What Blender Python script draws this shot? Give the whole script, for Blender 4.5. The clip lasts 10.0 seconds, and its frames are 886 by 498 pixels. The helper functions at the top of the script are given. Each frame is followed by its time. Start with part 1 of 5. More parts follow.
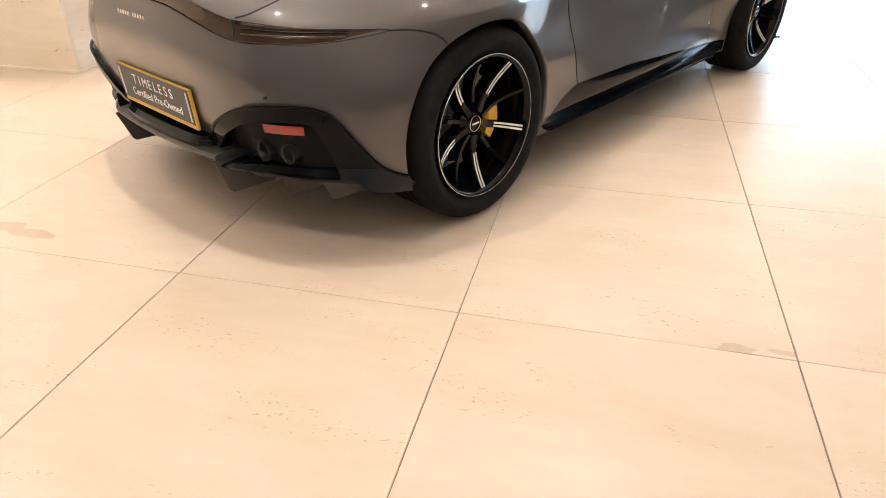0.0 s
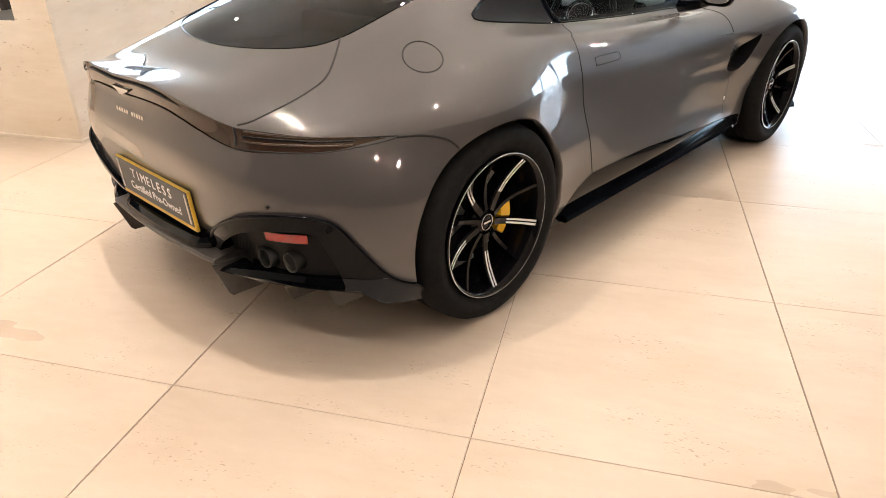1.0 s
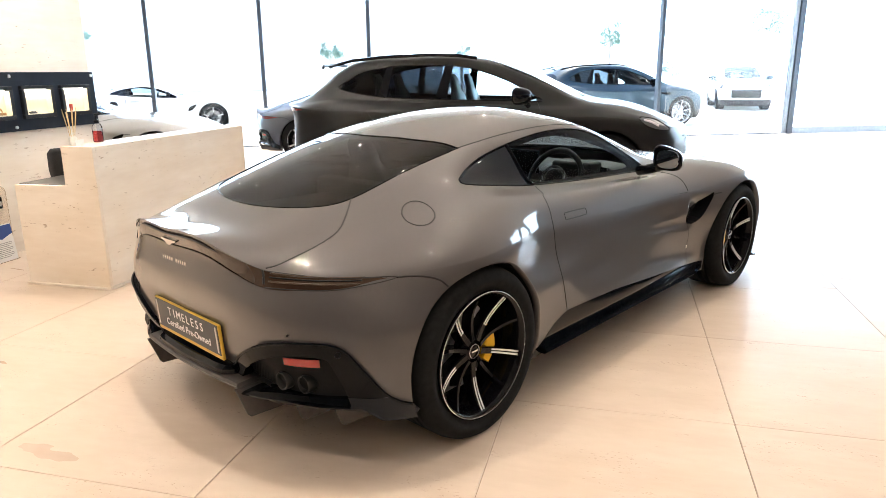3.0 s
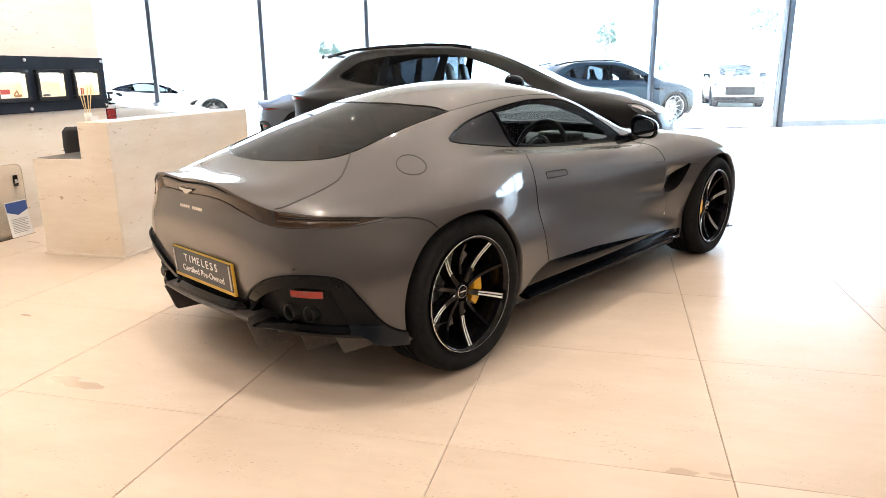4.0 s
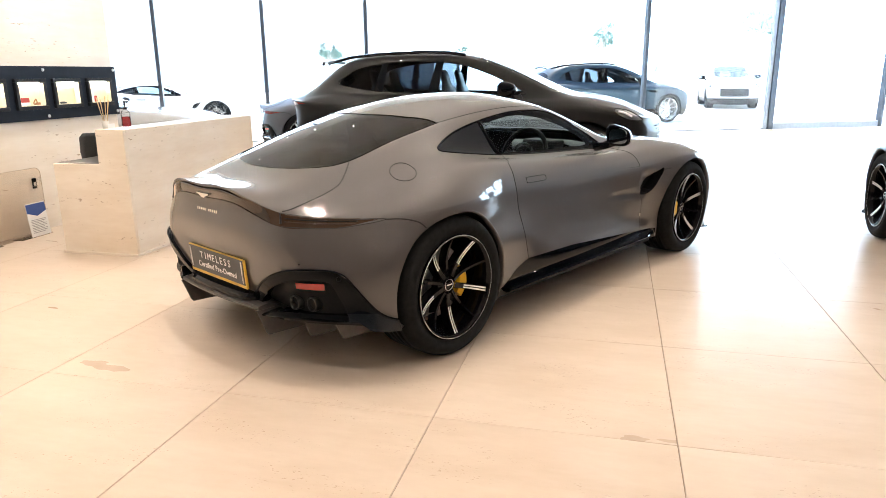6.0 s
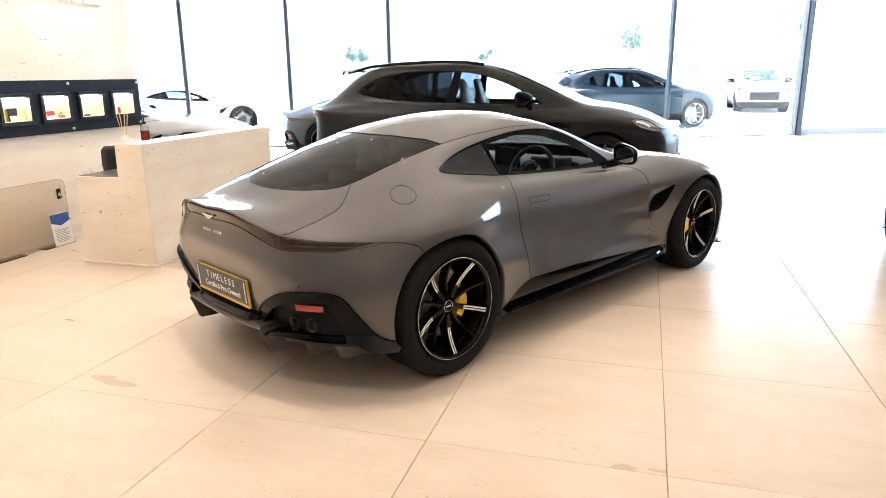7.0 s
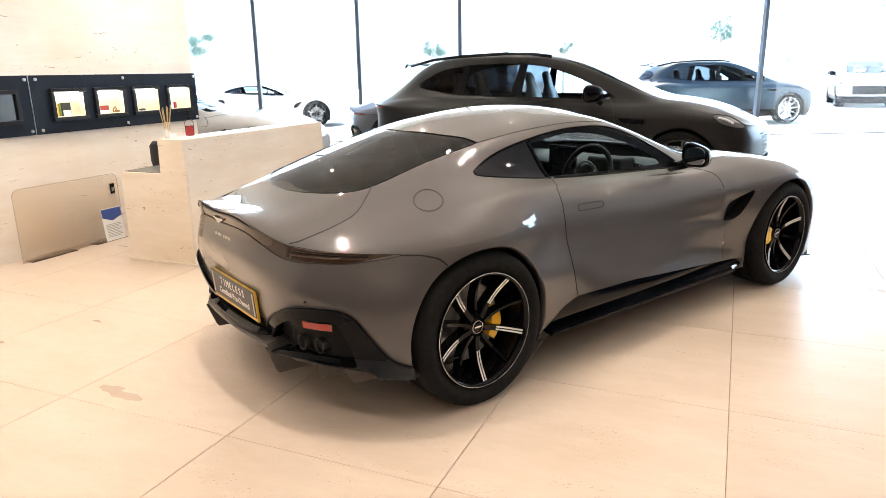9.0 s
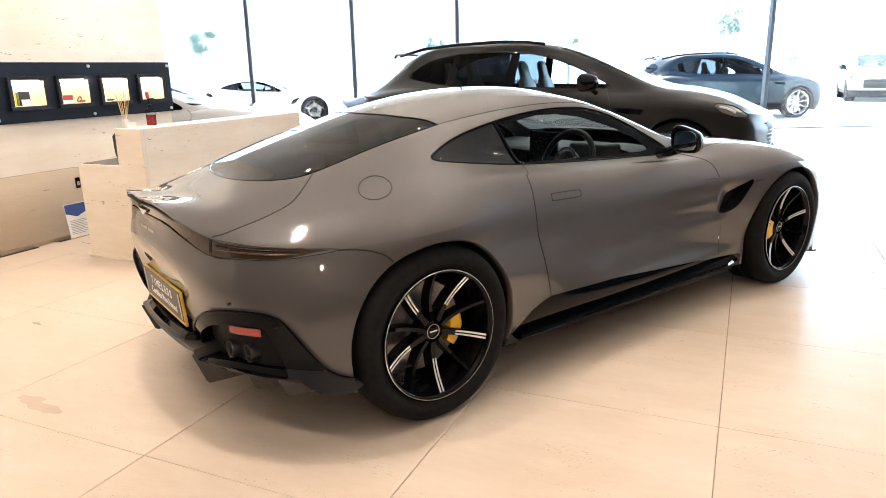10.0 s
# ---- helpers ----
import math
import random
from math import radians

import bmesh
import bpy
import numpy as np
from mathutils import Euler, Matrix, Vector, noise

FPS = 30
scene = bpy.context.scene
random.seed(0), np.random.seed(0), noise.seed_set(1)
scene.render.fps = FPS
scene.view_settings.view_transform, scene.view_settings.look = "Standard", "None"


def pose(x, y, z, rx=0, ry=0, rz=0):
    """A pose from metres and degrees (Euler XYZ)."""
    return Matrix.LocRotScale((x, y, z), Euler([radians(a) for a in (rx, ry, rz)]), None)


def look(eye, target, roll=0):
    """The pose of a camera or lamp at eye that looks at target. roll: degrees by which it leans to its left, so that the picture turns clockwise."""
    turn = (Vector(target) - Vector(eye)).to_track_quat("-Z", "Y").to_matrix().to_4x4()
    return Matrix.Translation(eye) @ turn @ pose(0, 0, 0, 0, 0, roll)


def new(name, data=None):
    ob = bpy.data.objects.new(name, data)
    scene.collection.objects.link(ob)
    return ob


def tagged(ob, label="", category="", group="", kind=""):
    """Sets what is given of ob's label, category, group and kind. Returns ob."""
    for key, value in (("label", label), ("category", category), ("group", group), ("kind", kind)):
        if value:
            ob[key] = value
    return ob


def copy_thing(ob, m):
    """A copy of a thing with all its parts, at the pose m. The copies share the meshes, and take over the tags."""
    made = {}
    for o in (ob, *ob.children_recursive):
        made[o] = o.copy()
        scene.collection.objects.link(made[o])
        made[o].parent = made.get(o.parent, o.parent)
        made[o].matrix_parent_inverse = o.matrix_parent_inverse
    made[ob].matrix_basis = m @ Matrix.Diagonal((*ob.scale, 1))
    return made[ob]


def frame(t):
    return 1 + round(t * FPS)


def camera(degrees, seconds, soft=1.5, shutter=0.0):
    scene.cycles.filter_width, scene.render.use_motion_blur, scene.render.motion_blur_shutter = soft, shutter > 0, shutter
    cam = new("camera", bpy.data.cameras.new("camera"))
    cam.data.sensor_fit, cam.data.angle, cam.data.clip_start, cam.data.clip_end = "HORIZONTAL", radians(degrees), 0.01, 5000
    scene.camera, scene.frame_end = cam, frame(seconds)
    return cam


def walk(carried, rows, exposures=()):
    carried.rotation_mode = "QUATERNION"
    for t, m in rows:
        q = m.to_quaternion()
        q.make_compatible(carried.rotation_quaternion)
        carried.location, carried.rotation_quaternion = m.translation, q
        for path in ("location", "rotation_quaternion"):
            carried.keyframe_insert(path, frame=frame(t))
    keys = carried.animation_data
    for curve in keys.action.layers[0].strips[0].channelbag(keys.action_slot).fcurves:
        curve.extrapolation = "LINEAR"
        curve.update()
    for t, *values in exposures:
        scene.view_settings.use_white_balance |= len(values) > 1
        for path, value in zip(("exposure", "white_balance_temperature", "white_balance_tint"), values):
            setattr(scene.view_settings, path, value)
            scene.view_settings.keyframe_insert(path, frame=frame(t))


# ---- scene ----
cam = camera(66.5, 10.0, soft=0.7)
PATH = [
    (0, (-1.822, -2.403, 1.222), (-0.561, -1.229, 0.207), -0.2),
    (0.5, (-1.736, -2.308, 1.283), (-0.481, -1.128, 0.268), -0.3),
    (1, (-1.67, -2.234, 1.372), (-0.38, -1.016, 0.447), -0.1),
    (1.5, (-1.654, -2.21, 1.469), (-0.321, -0.939, 0.69), 0.2),
    (2, (-1.704, -2.26, 1.521), (-0.324, -0.943, 0.919), 0.1),
    (2.5, (-1.816, -2.384, 1.504), (-0.413, -1.056, 0.987), -0.4),
    (4, (-2.154, -2.776, 1.3), (-0.743, -1.451, 0.798), -0.5),
    (4.5, (-2.256, -2.872, 1.257), (-0.844, -1.548, 0.755), -0.4),
    (5, (-2.333, -2.944, 1.264), (-0.921, -1.619, 0.762), -0.5),
    (5.5, (-2.384, -3.002, 1.313), (-0.97, -1.679, 0.81), -0.5),
    (7, (-2.283, -3.164, 1.491), (-0.927, -1.781, 0.991), -0.6),
    (7.5, (-2.206, -3.191, 1.509), (-0.92, -1.744, 1.01), -0.7),
    (8, (-2.107, -3.172, 1.506), (-0.882, -1.674, 1.003), -0.8),
    (8.5, (-1.988, -3.098, 1.488), (-0.794, -1.576, 0.981), -0.8),
    (9, (-1.844, -3.016, 1.466), (-0.663, -1.485, 0.955), -0.9),
    (9.5, (-1.665, -2.945, 1.399), (-0.495, -1.406, 0.889), -1.1),
    (10, (-1.459, -2.889, 1.354), (-0.298, -1.343, 0.84), -1.2),
]
walk(cam, [(t, look(eye, target, roll)) for t, eye, target, roll in PATH])

# ---- light ----
world = bpy.data.worlds.new("world")
scene.world = world
world.use_nodes = True
wn = world.node_tree
sky = wn.nodes.new("ShaderNodeTexSky")
sky.sky_type = "NISHITA"
sky.sun_disc = False
sky.sun_elevation, sky.sun_rotation = radians(62), radians(48)
sky.air_density, sky.dust_density = 1.0, 0.6
wn.nodes["Background"].inputs["Strength"].default_value = 0.15
wn.links.new(sky.outputs[0], wn.nodes["Background"].inputs["Color"])
sun = new("sun", bpy.data.lights.new("sun", "SUN"))
sun.data.energy, sun.data.angle, sun.data.color = 4.0, radians(0.6), (1.0, 0.95, 0.88)
sun.matrix_world = look((0, 0, 0), (-0.50, -0.45, -1.3))
scene.view_settings.exposure = 1.9

ROOM = pose(0, 0, 0, 0, 0, 28.95)       # the room's own axes: u along the stone wall, v towards it
WIN = pose(15.15, 2.63, 0, 0, 0, -36.9)  # the window wall: u along the glass, from the door post
CEIL = 3.7

# ---- materials ----


def node(nt, kind, **values):
    n = nt.nodes.new("ShaderNode" + kind)
    for key, value in values.items():
        if key in n.inputs:
            n.inputs[key].default_value = value
    return n


def rough_colour(nt, scale, stretch, low, high, detail=6.0, coords="Object"):
    """A colour that wanders between low and high with a noise of that scale."""
    tc, mp, nz, rp = node(nt, "TexCoord"), node(nt, "Mapping", Scale=stretch), node(nt, "TexNoise", Scale=scale, Detail=detail), node(nt, "ValToRGB")
    nt.links.new(tc.outputs[coords], mp.inputs[0])
    nt.links.new(mp.outputs[0], nz.inputs["Vector"])
    nt.links.new(nz.outputs[0], rp.inputs[0])
    rp.color_ramp.elements[0].position, rp.color_ramp.elements[1].position = 0.28, 0.72
    rp.color_ramp.elements[0].color, rp.color_ramp.elements[1].color = (*low, 1), (*high, 1)
    return rp, nz, mp


def mat(name, colour, rough=0.5, metal=0.0, coat=0.0, vary=0.0, scale=20.0, bump=0.0, ior=1.5, transmission=0.0, emit=0.0, spec=0.5):
    m = bpy.data.materials.new(name)
    m.use_nodes = True
    nt = m.node_tree
    b = nt.nodes["Principled BSDF"]
    b.inputs["Base Color"].default_value = (*colour, 1)
    b.inputs["Roughness"].default_value, b.inputs["Metallic"].default_value = rough, metal
    b.inputs["IOR"].default_value, b.inputs["Transmission Weight"].default_value = ior, transmission
    b.inputs["Coat Weight"].default_value, b.inputs["Coat Roughness"].default_value = coat, 0.02
    b.inputs["Specular IOR Level"].default_value = spec
    if emit:
        b.inputs["Emission Color"].default_value, b.inputs["Emission Strength"].default_value = (*colour, 1), emit
    if vary:
        rp, nz, _ = rough_colour(nt, scale, (1, 1, 1), [c * (1 - vary) for c in colour], [min(1, c * (1 + vary)) for c in colour])
        nt.links.new(rp.outputs[0], b.inputs["Base Color"])
        if bump:
            bp = node(nt, "Bump", Strength=bump, Distance=0.01)
            nt.links.new(nz.outputs[0], bp.inputs["Height"])
            nt.links.new(bp.outputs[0], b.inputs["Normal"])
    return m


def stone_mat(name, low, high, rough, band, pit=0.6, hole=45, rare=0.0, stain=0.0):
    """Travertine: faint bands, clouds and small pits strung along the bands."""
    m = mat(name, high, rough)
    nt = m.node_tree
    b = nt.nodes["Principled BSDF"]
    rp, nz, mp = node(nt, "MixRGB", Color1=(*low, 1), Color2=(*high, 1)), node(nt, "TexNoise", Scale=1.7, Detail=3.0), node(nt, "Mapping", Scale=band)
    grain, blend = node(nt, "TexNoise", Scale=9.0, Detail=4.0), node(nt, "Math")
    nt.links.new(mp.outputs[0], nz.inputs["Vector"])
    nt.links.new(mp.outputs[0], grain.inputs["Vector"])
    blend.operation = "MULTIPLY_ADD"
    blend.inputs[1].default_value = 0.45
    soft = node(nt, "MapRange")
    soft.inputs["From Min"].default_value, soft.inputs["From Max"].default_value = 0.20, 1.20
    nt.links.new(grain.outputs[0], blend.inputs[0])
    nt.links.new(nz.outputs[0], blend.inputs[2])
    nt.links.new(blend.outputs[0], soft.inputs["Value"])
    nt.links.new(soft.outputs[0], rp.inputs["Fac"])
    info, add = node(nt, "ObjectInfo"), nt.nodes.new("ShaderNodeVectorMath")
    add.operation = "MULTIPLY_ADD"
    nt.links.new(info.outputs["Random"], add.inputs[0])
    add.inputs[1].default_value = (31.0, 17.0, 11.0)
    tc = node(nt, "TexCoord")
    nt.links.new(tc.outputs["Object"], add.inputs[2])
    nt.links.new(add.outputs[0], mp.inputs[0])
    # pits: fine holes, strung along the bands where the clouds are thick
    mp2, pits, cl, mul = node(nt, "Mapping", Scale=(hole * band[0] ** 0.8, hole * band[1] ** 0.8, hole * band[2] ** 0.8)), node(nt, "TexNoise", Scale=1.0, Detail=2.0), node(nt, "TexNoise", Scale=2.6, Detail=3.0), node(nt, "Math")
    holes, thick = node(nt, "ValToRGB"), node(nt, "ValToRGB")
    nt.links.new(add.outputs[0], mp2.inputs[0])
    nt.links.new(mp2.outputs[0], pits.inputs["Vector"])
    nt.links.new(mp.outputs[0], cl.inputs["Vector"])
    nt.links.new(pits.outputs[0], holes.inputs[0])
    nt.links.new(cl.outputs[0], thick.inputs[0])
    holes.color_ramp.elements[0].position, holes.color_ramp.elements[1].position = 0.625 + rare, 0.68 + rare
    thick.color_ramp.elements[0].position, thick.color_ramp.elements[1].position = 0.52, 0.64
    mul.operation = "MULTIPLY"
    nt.links.new(holes.outputs[0], mul.inputs[0])
    nt.links.new(thick.outputs[0], mul.inputs[1])
    cut = mul
    mix = node(nt, "MixRGB")
    mix.blend_type = "MULTIPLY"
    mix.inputs["Color2"].default_value = (0.36, 0.26, 0.18, 1)
    fac = node(nt, "Math")
    fac.operation = "MULTIPLY"
    fac.inputs[1].default_value = pit
    nt.links.new(cut.outputs[0], fac.inputs[0])
    nt.links.new(fac.outputs[0], mix.inputs["Fac"])
    nt.links.new(rp.outputs[0], mix.inputs["Color1"])
    # cloudy ochre stains and a slight unevenness of the polish
    blot, spread, tone = node(nt, "TexNoise", Scale=1.3, Detail=5.0), node(nt, "MapRange"), node(nt, "MixRGB")
    nt.links.new(add.outputs[0], blot.inputs["Vector"])
    nt.links.new(blot.outputs[0], spread.inputs["Value"])
    spread.inputs["From Min"].default_value, spread.inputs["From Max"].default_value, spread.inputs["To Max"].default_value = 0.42, 0.72, stain
    tone.blend_type = "MULTIPLY"
    tone.inputs["Color2"].default_value = (0.88, 0.76, 0.60, 1)
    nt.links.new(spread.outputs[0], tone.inputs["Fac"])
    nt.links.new(mix.outputs[0], tone.inputs["Color1"])
    nt.links.new((tone if stain else mix).outputs[0], b.inputs["Base Color"])
    gloss = node(nt, "MapRange")
    gloss.inputs["To Min"].default_value, gloss.inputs["To Max"].default_value = rough * 0.75, rough * 1.3
    nt.links.new(nz.outputs[0], gloss.inputs["Value"])
    nt.links.new(gloss.outputs[0], b.inputs["Roughness"])
    dent = node(nt, "Bump", Strength=0.12, Distance=0.002)
    dent.invert = True
    nt.links.new(cut.outputs[0], dent.inputs["Height"])
    nt.links.new(dent.outputs[0], b.inputs["Normal"])
    return m


M_FLOOR = stone_mat("floor_travertine", (0.430, 0.333, 0.250), (0.570, 0.480, 0.400), 0.30, (3.0, 1.0, 1.0), 0.5, 60, 0.012)
M_WALL = stone_mat("wall_travertine", (0.655, 0.590, 0.515), (0.83, 0.795, 0.745), 0.45, (0.7, 0.7, 4.5), 0.75, 20, 0.03, 0.55)
M_DESK = stone_mat("desk_travertine", (0.640, 0.545, 0.445), (0.83, 0.775, 0.70), 0.38, (0.8, 0.8, 4.0), 0.75, 24, 0.025, 0.45)
M_GROUT = mat("grout", (0.27, 0.20, 0.135), 0.8, vary=0.3, scale=60)
# near-black tone for the unseen walls, so the car's reflections go dark
M_DIM = mat("unseen_wall_dark", (0.055, 0.053, 0.053), 0.7, vary=0.08, scale=4)
M_CEILING = mat("grey_ceiling_plaster", (0.66, 0.655, 0.64), 0.8, vary=0.06, scale=4)
M_PLASTER = mat("white_plaster", (0.80, 0.79, 0.76), 0.7, vary=0.03, scale=5)
M_NAVY = mat("navy_panel", (0.008, 0.013, 0.024), 0.6, vary=0.2, scale=9, bump=0.02, spec=0.2)
M_NAVY_TRIM = mat("black_satin_frame", (0.007, 0.008, 0.011), 0.45, vary=0.2, scale=30, spec=0.25)
M_STEEL = mat("brushed_steel", (0.62, 0.62, 0.62), 0.3, 1.0, vary=0.08, scale=120)
M_POST = mat("anodised_post", (0.060, 0.085, 0.120), 0.5, 0.1, vary=0.1, scale=20)
M_POST_PALE = mat("pale_anodised_post", (0.30, 0.36, 0.43), 0.5, 0.1, vary=0.1, scale=20)
M_GLASS = mat("window_glass", (0.97, 0.99, 0.99), 0.0, ior=1.45, transmission=1.0)
M_PAVE = mat("pale_paving", (0.62, 0.61, 0.58), 0.7, vary=0.12, scale=1.5, bump=0.2)

# ---- building blocks ----


def mesh_of(name, bm, material, smooth=False):
    me = bpy.data.meshes.new(name)
    bmesh.ops.recalc_face_normals(bm, faces=bm.faces)
    bm.to_mesh(me)
    bm.free()
    if material:
        me.materials.append(material)
    if smooth:
        for p in me.polygons:
            p.use_smooth = True
    return me


def part(name, bm, material, parent, label="", smooth=False):
    """One mesh under a thing or under a part of it."""
    ob = new(name, mesh_of(name, bm, material, smooth))
    ob.parent = parent
    if label:
        tagged(ob, label)
    return ob


def thing(name, m, label, category, group="", kind=""):
    ob = new(name)
    ob.matrix_world = m
    ob.empty_display_size = 0.1
    return tagged(ob, label, category, group, kind)


def solid(name, bm, material, m, label="", category="", kind="", group="", smooth=False):
    ob = new(name, mesh_of(name, bm, material, smooth))
    ob.matrix_world = m
    return tagged(ob, label, category, group, kind)


def box(x0, x1, y0, y1, z0, z1, bevel=0.0, into=None, segments=2):
    bm = into or bmesh.new()
    r = bmesh.ops.create_cube(bm, size=1.0)["verts"]
    for v in r:
        v.co = Vector(((x0 + x1) / 2 + v.co.x * (x1 - x0), (y0 + y1) / 2 + v.co.y * (y1 - y0), (z0 + z1) / 2 + v.co.z * (z1 - z0)))
    if bevel:
        bmesh.ops.bevel(bm, geom=list({e for v in r for e in v.link_edges}), offset=bevel, segments=segments, profile=0.6, affect="EDGES")
    return bm


def lathe(profile, steps=48, axis="Y", arc=None, closed=True):
    """A body of revolution about an axis through the origin; profile: (radius, along)."""
    bm = bmesh.new()
    rings = []
    for i in range(steps):
        a = 2 * math.pi * i / steps
        c, s = math.cos(a), math.sin(a)
        row = []
        for r, h in profile:
            row.append(bm.verts.new({"Y": (r * c, h, r * s), "Z": (r * c, r * s, h), "X": (h, r * c, r * s)}[axis]))
        rings.append(row)
    n = len(profile)
    for i in range(steps):
        a, b = rings[i], rings[(i + 1) % steps]
        for k in range(n - 1):
            bm.faces.new((a[k], a[k + 1], b[k + 1], b[k]))
    bmesh.ops.remove_doubles(bm, verts=bm.verts, dist=1e-5)
    return bm


def tube(points, radius, sides=8, closed=False):
    """A round bar along points."""
    bm = bmesh.new()
    pts = [Vector(p) for p in points]
    rings = []
    n = len(pts)
    up = Vector((0.13, 0.21, 0.97))
    for i, p in enumerate(pts):
        a, b = pts[(i - 1) % n if closed else max(i - 1, 0)], pts[(i + 1) % n if closed else min(i + 1, n - 1)]
        d = (b - a).normalized()
        s = d.cross(up).normalized()
        w = s.cross(d)
        r = radius[i] if isinstance(radius, (list, tuple)) else radius
        rings.append([bm.verts.new(p + (s * math.cos(2 * math.pi * k / sides) + w * math.sin(2 * math.pi * k / sides)) * r) for k in range(sides)])
    for i in range(n if closed else n - 1):
        a, b = rings[i], rings[(i + 1) % n]
        for k in range(sides):
            bm.faces.new((a[k], a[(k + 1) % sides], b[(k + 1) % sides], b[k]))
    if not closed:
        bm.faces.new(rings[0])
        bm.faces.new(rings[-1][::-1])
    return bm

# ---- the room ----


def slab(corners, z0, z1):
    bm = bmesh.new()
    low, high = [bm.verts.new((x, y, z0)) for x, y in corners], [bm.verts.new((x, y, z1)) for x, y in corners]
    n = len(corners)
    bm.faces.new(low[::-1])
    bm.faces.new(high)
    for i in range(n):
        bm.faces.new((low[i], low[(i + 1) % n], high[(i + 1) % n], high[i]))
    return bm


PLAN = [(-9, -9), (16.31, -9), (6.87, 12), (-9, 12)]
floor = solid("floor", slab(PLAN, -0.30, -0.006), M_GROUT, ROOM, "pale travertine tiled showroom floor", "floor", "structure")
solid("ground", box(-400, 400, -400, 400, -0.9, -0.035), M_PAVE, ROOM, "pale sunlit paving outside the showroom", "ground", "structure")
solid("wall_north", box(-9, 2.665, 3.60, 4.1, 0, CEIL), M_WALL, ROOM, "polished travertine feature wall behind the desk", "wall", "structure")
# south and west walls are added out of view, dark to shape reflections
solid("wall_south", box(-9.3, 7.80, -9.3, -9, 0, CEIL), M_DIM, ROOM, "unseen closing wall, near-black to darken the reflections", "wall", "structure")
solid("wall_west", box(-9.3, -9, -9, 12, 0, CEIL), M_DIM, ROOM, "unseen closing wall, near-black to darken the reflections", "wall", "structure")
solid("wall_back", box(-9, 6.9, 12.0, 12.3, 0, CEIL), M_PLASTER, ROOM, "plain white plaster wall", "wall", "structure")
solid("ceiling", slab(PLAN, CEIL, CEIL + 0.25), M_CEILING, ROOM, "plain grey plaster showroom ceiling", "ceiling", "structure")

# ---- glass wall ----
MULLIONS = (-18.1, -15.95, -13.82, -11.7, -9.58, -3.19, 0.0, 3.2, 6.4, 9.6)
window = thing("window_1", WIN, "tall frameless showroom glass wall with slim grey posts", "window", kind="structure")
for a, b in zip(MULLIONS, MULLIONS[1:]):
    pane = part("pane", box(a + 0.03, b - 0.03, 0.02, 0.032, 0.03, CEIL - 0.02), M_GLASS, window)
    pane.visible_shadow = False
for a in MULLIONS:
    if a == 0.0:                         # the door post: a wide jamb with a slimmer stile beside it
        part("post", box(0.07, 0.20, -0.05, 0.10, 0, CEIL, 0.004), M_POST, window)
        part("door_stile", box(-0.03, 0.055, -0.02, 0.07, 0, CEIL, 0.004), M_POST_PALE, window, "pale grey door stile")
        continue
    part("post", box(a - 0.045, a + 0.03, -0.05, 0.10, 0, CEIL, 0.004), M_POST, window)
part("sill_strip", box(-18.6, 0.0, 0.0, 0.05, 0, 0.025, 0.003), M_POST, window)
part("door_rail", box(0.21, 3.14, -0.02, 0.07, 0.0, 0.15, 0.004), M_POST_PALE, window)
part("head_rail", box(-18.6, 9.7, -0.03, 0.08, CEIL - 0.08, CEIL, 0.004), M_POST, window)

side_glass = thing("window_2", ROOM, "tall showroom glass wall along the side street", "window", kind="structure")
for k in range(8, 12):
    a = -9 + 2.108 * k
    pane = part("pane", box(a + 0.03, a + 2.078, -9.03, -9.018, 0.03, CEIL - 0.02), M_GLASS, side_glass)
    pane.visible_shadow = False
    part("post", box(a - 0.045, a + 0.03, -9.10, -8.95, 0, CEIL, 0.004), M_POST, side_glass)

# ---- reception ----
desk = thing("reception_desk", ROOM, "travertine reception desk with a raised counter and lower worktop", "desk")
panel_l = bmesh.new()
rim_l = [(2.08, 0), (2.76, 0), (2.76, 0.72), (2.33, 0.72), (2.33, 0.99), (2.08, 0.99)]
sides_l = [[panel_l.verts.new((u, v, z)) for v, z in rim_l] for u in (0.858, 0.888)]
panel_l.faces.new(sides_l[0]), panel_l.faces.new(sides_l[1][::-1])
for k in range(6):
    panel_l.faces.new((sides_l[0][k], sides_l[0][(k + 1) % 6], sides_l[1][(k + 1) % 6], sides_l[1][k]))
bmesh.ops.bevel(panel_l, geom=list(panel_l.edges), offset=0.003, segments=2, affect="EDGES", profile=0.5)
part("end_panel", panel_l, M_DESK, desk, "stepped travertine end panel")
part("plinth", box(0.846, 2.76, 2.068, 2.772, 0.0, 0.018, 0.004), M_DESK, desk, "thin travertine plinth")
part("raised_counter", box(0.889, 2.755, 2.0805, 2.3295, 0, 0.9895, 0.002), M_DESK, desk)
part("worktop_block", box(0.889, 2.755, 2.3305, 2.7595, 0, 0.7195, 0.002), M_DESK, desk)
part("worktop", box(0.895, 2.73, 2.335, 2.755, 0.705, 0.7235, 0.003), mat("dark_worktop", (0.055, 0.052, 0.050), 0.35, vary=0.15, scale=30), desk, "dark grey worktop surface")

# ---- floor tiles ----
TU, TV = 0.993, 0.965


def tile_mesh(w, d):
    bm = bmesh.new()
    box(0.0010, w - 0.0010, 0.0018, d - 0.0018, -0.012, 0.0, 0.0012, bm, 1)
    return mesh_of("floor_tile", bm, M_FLOOR)


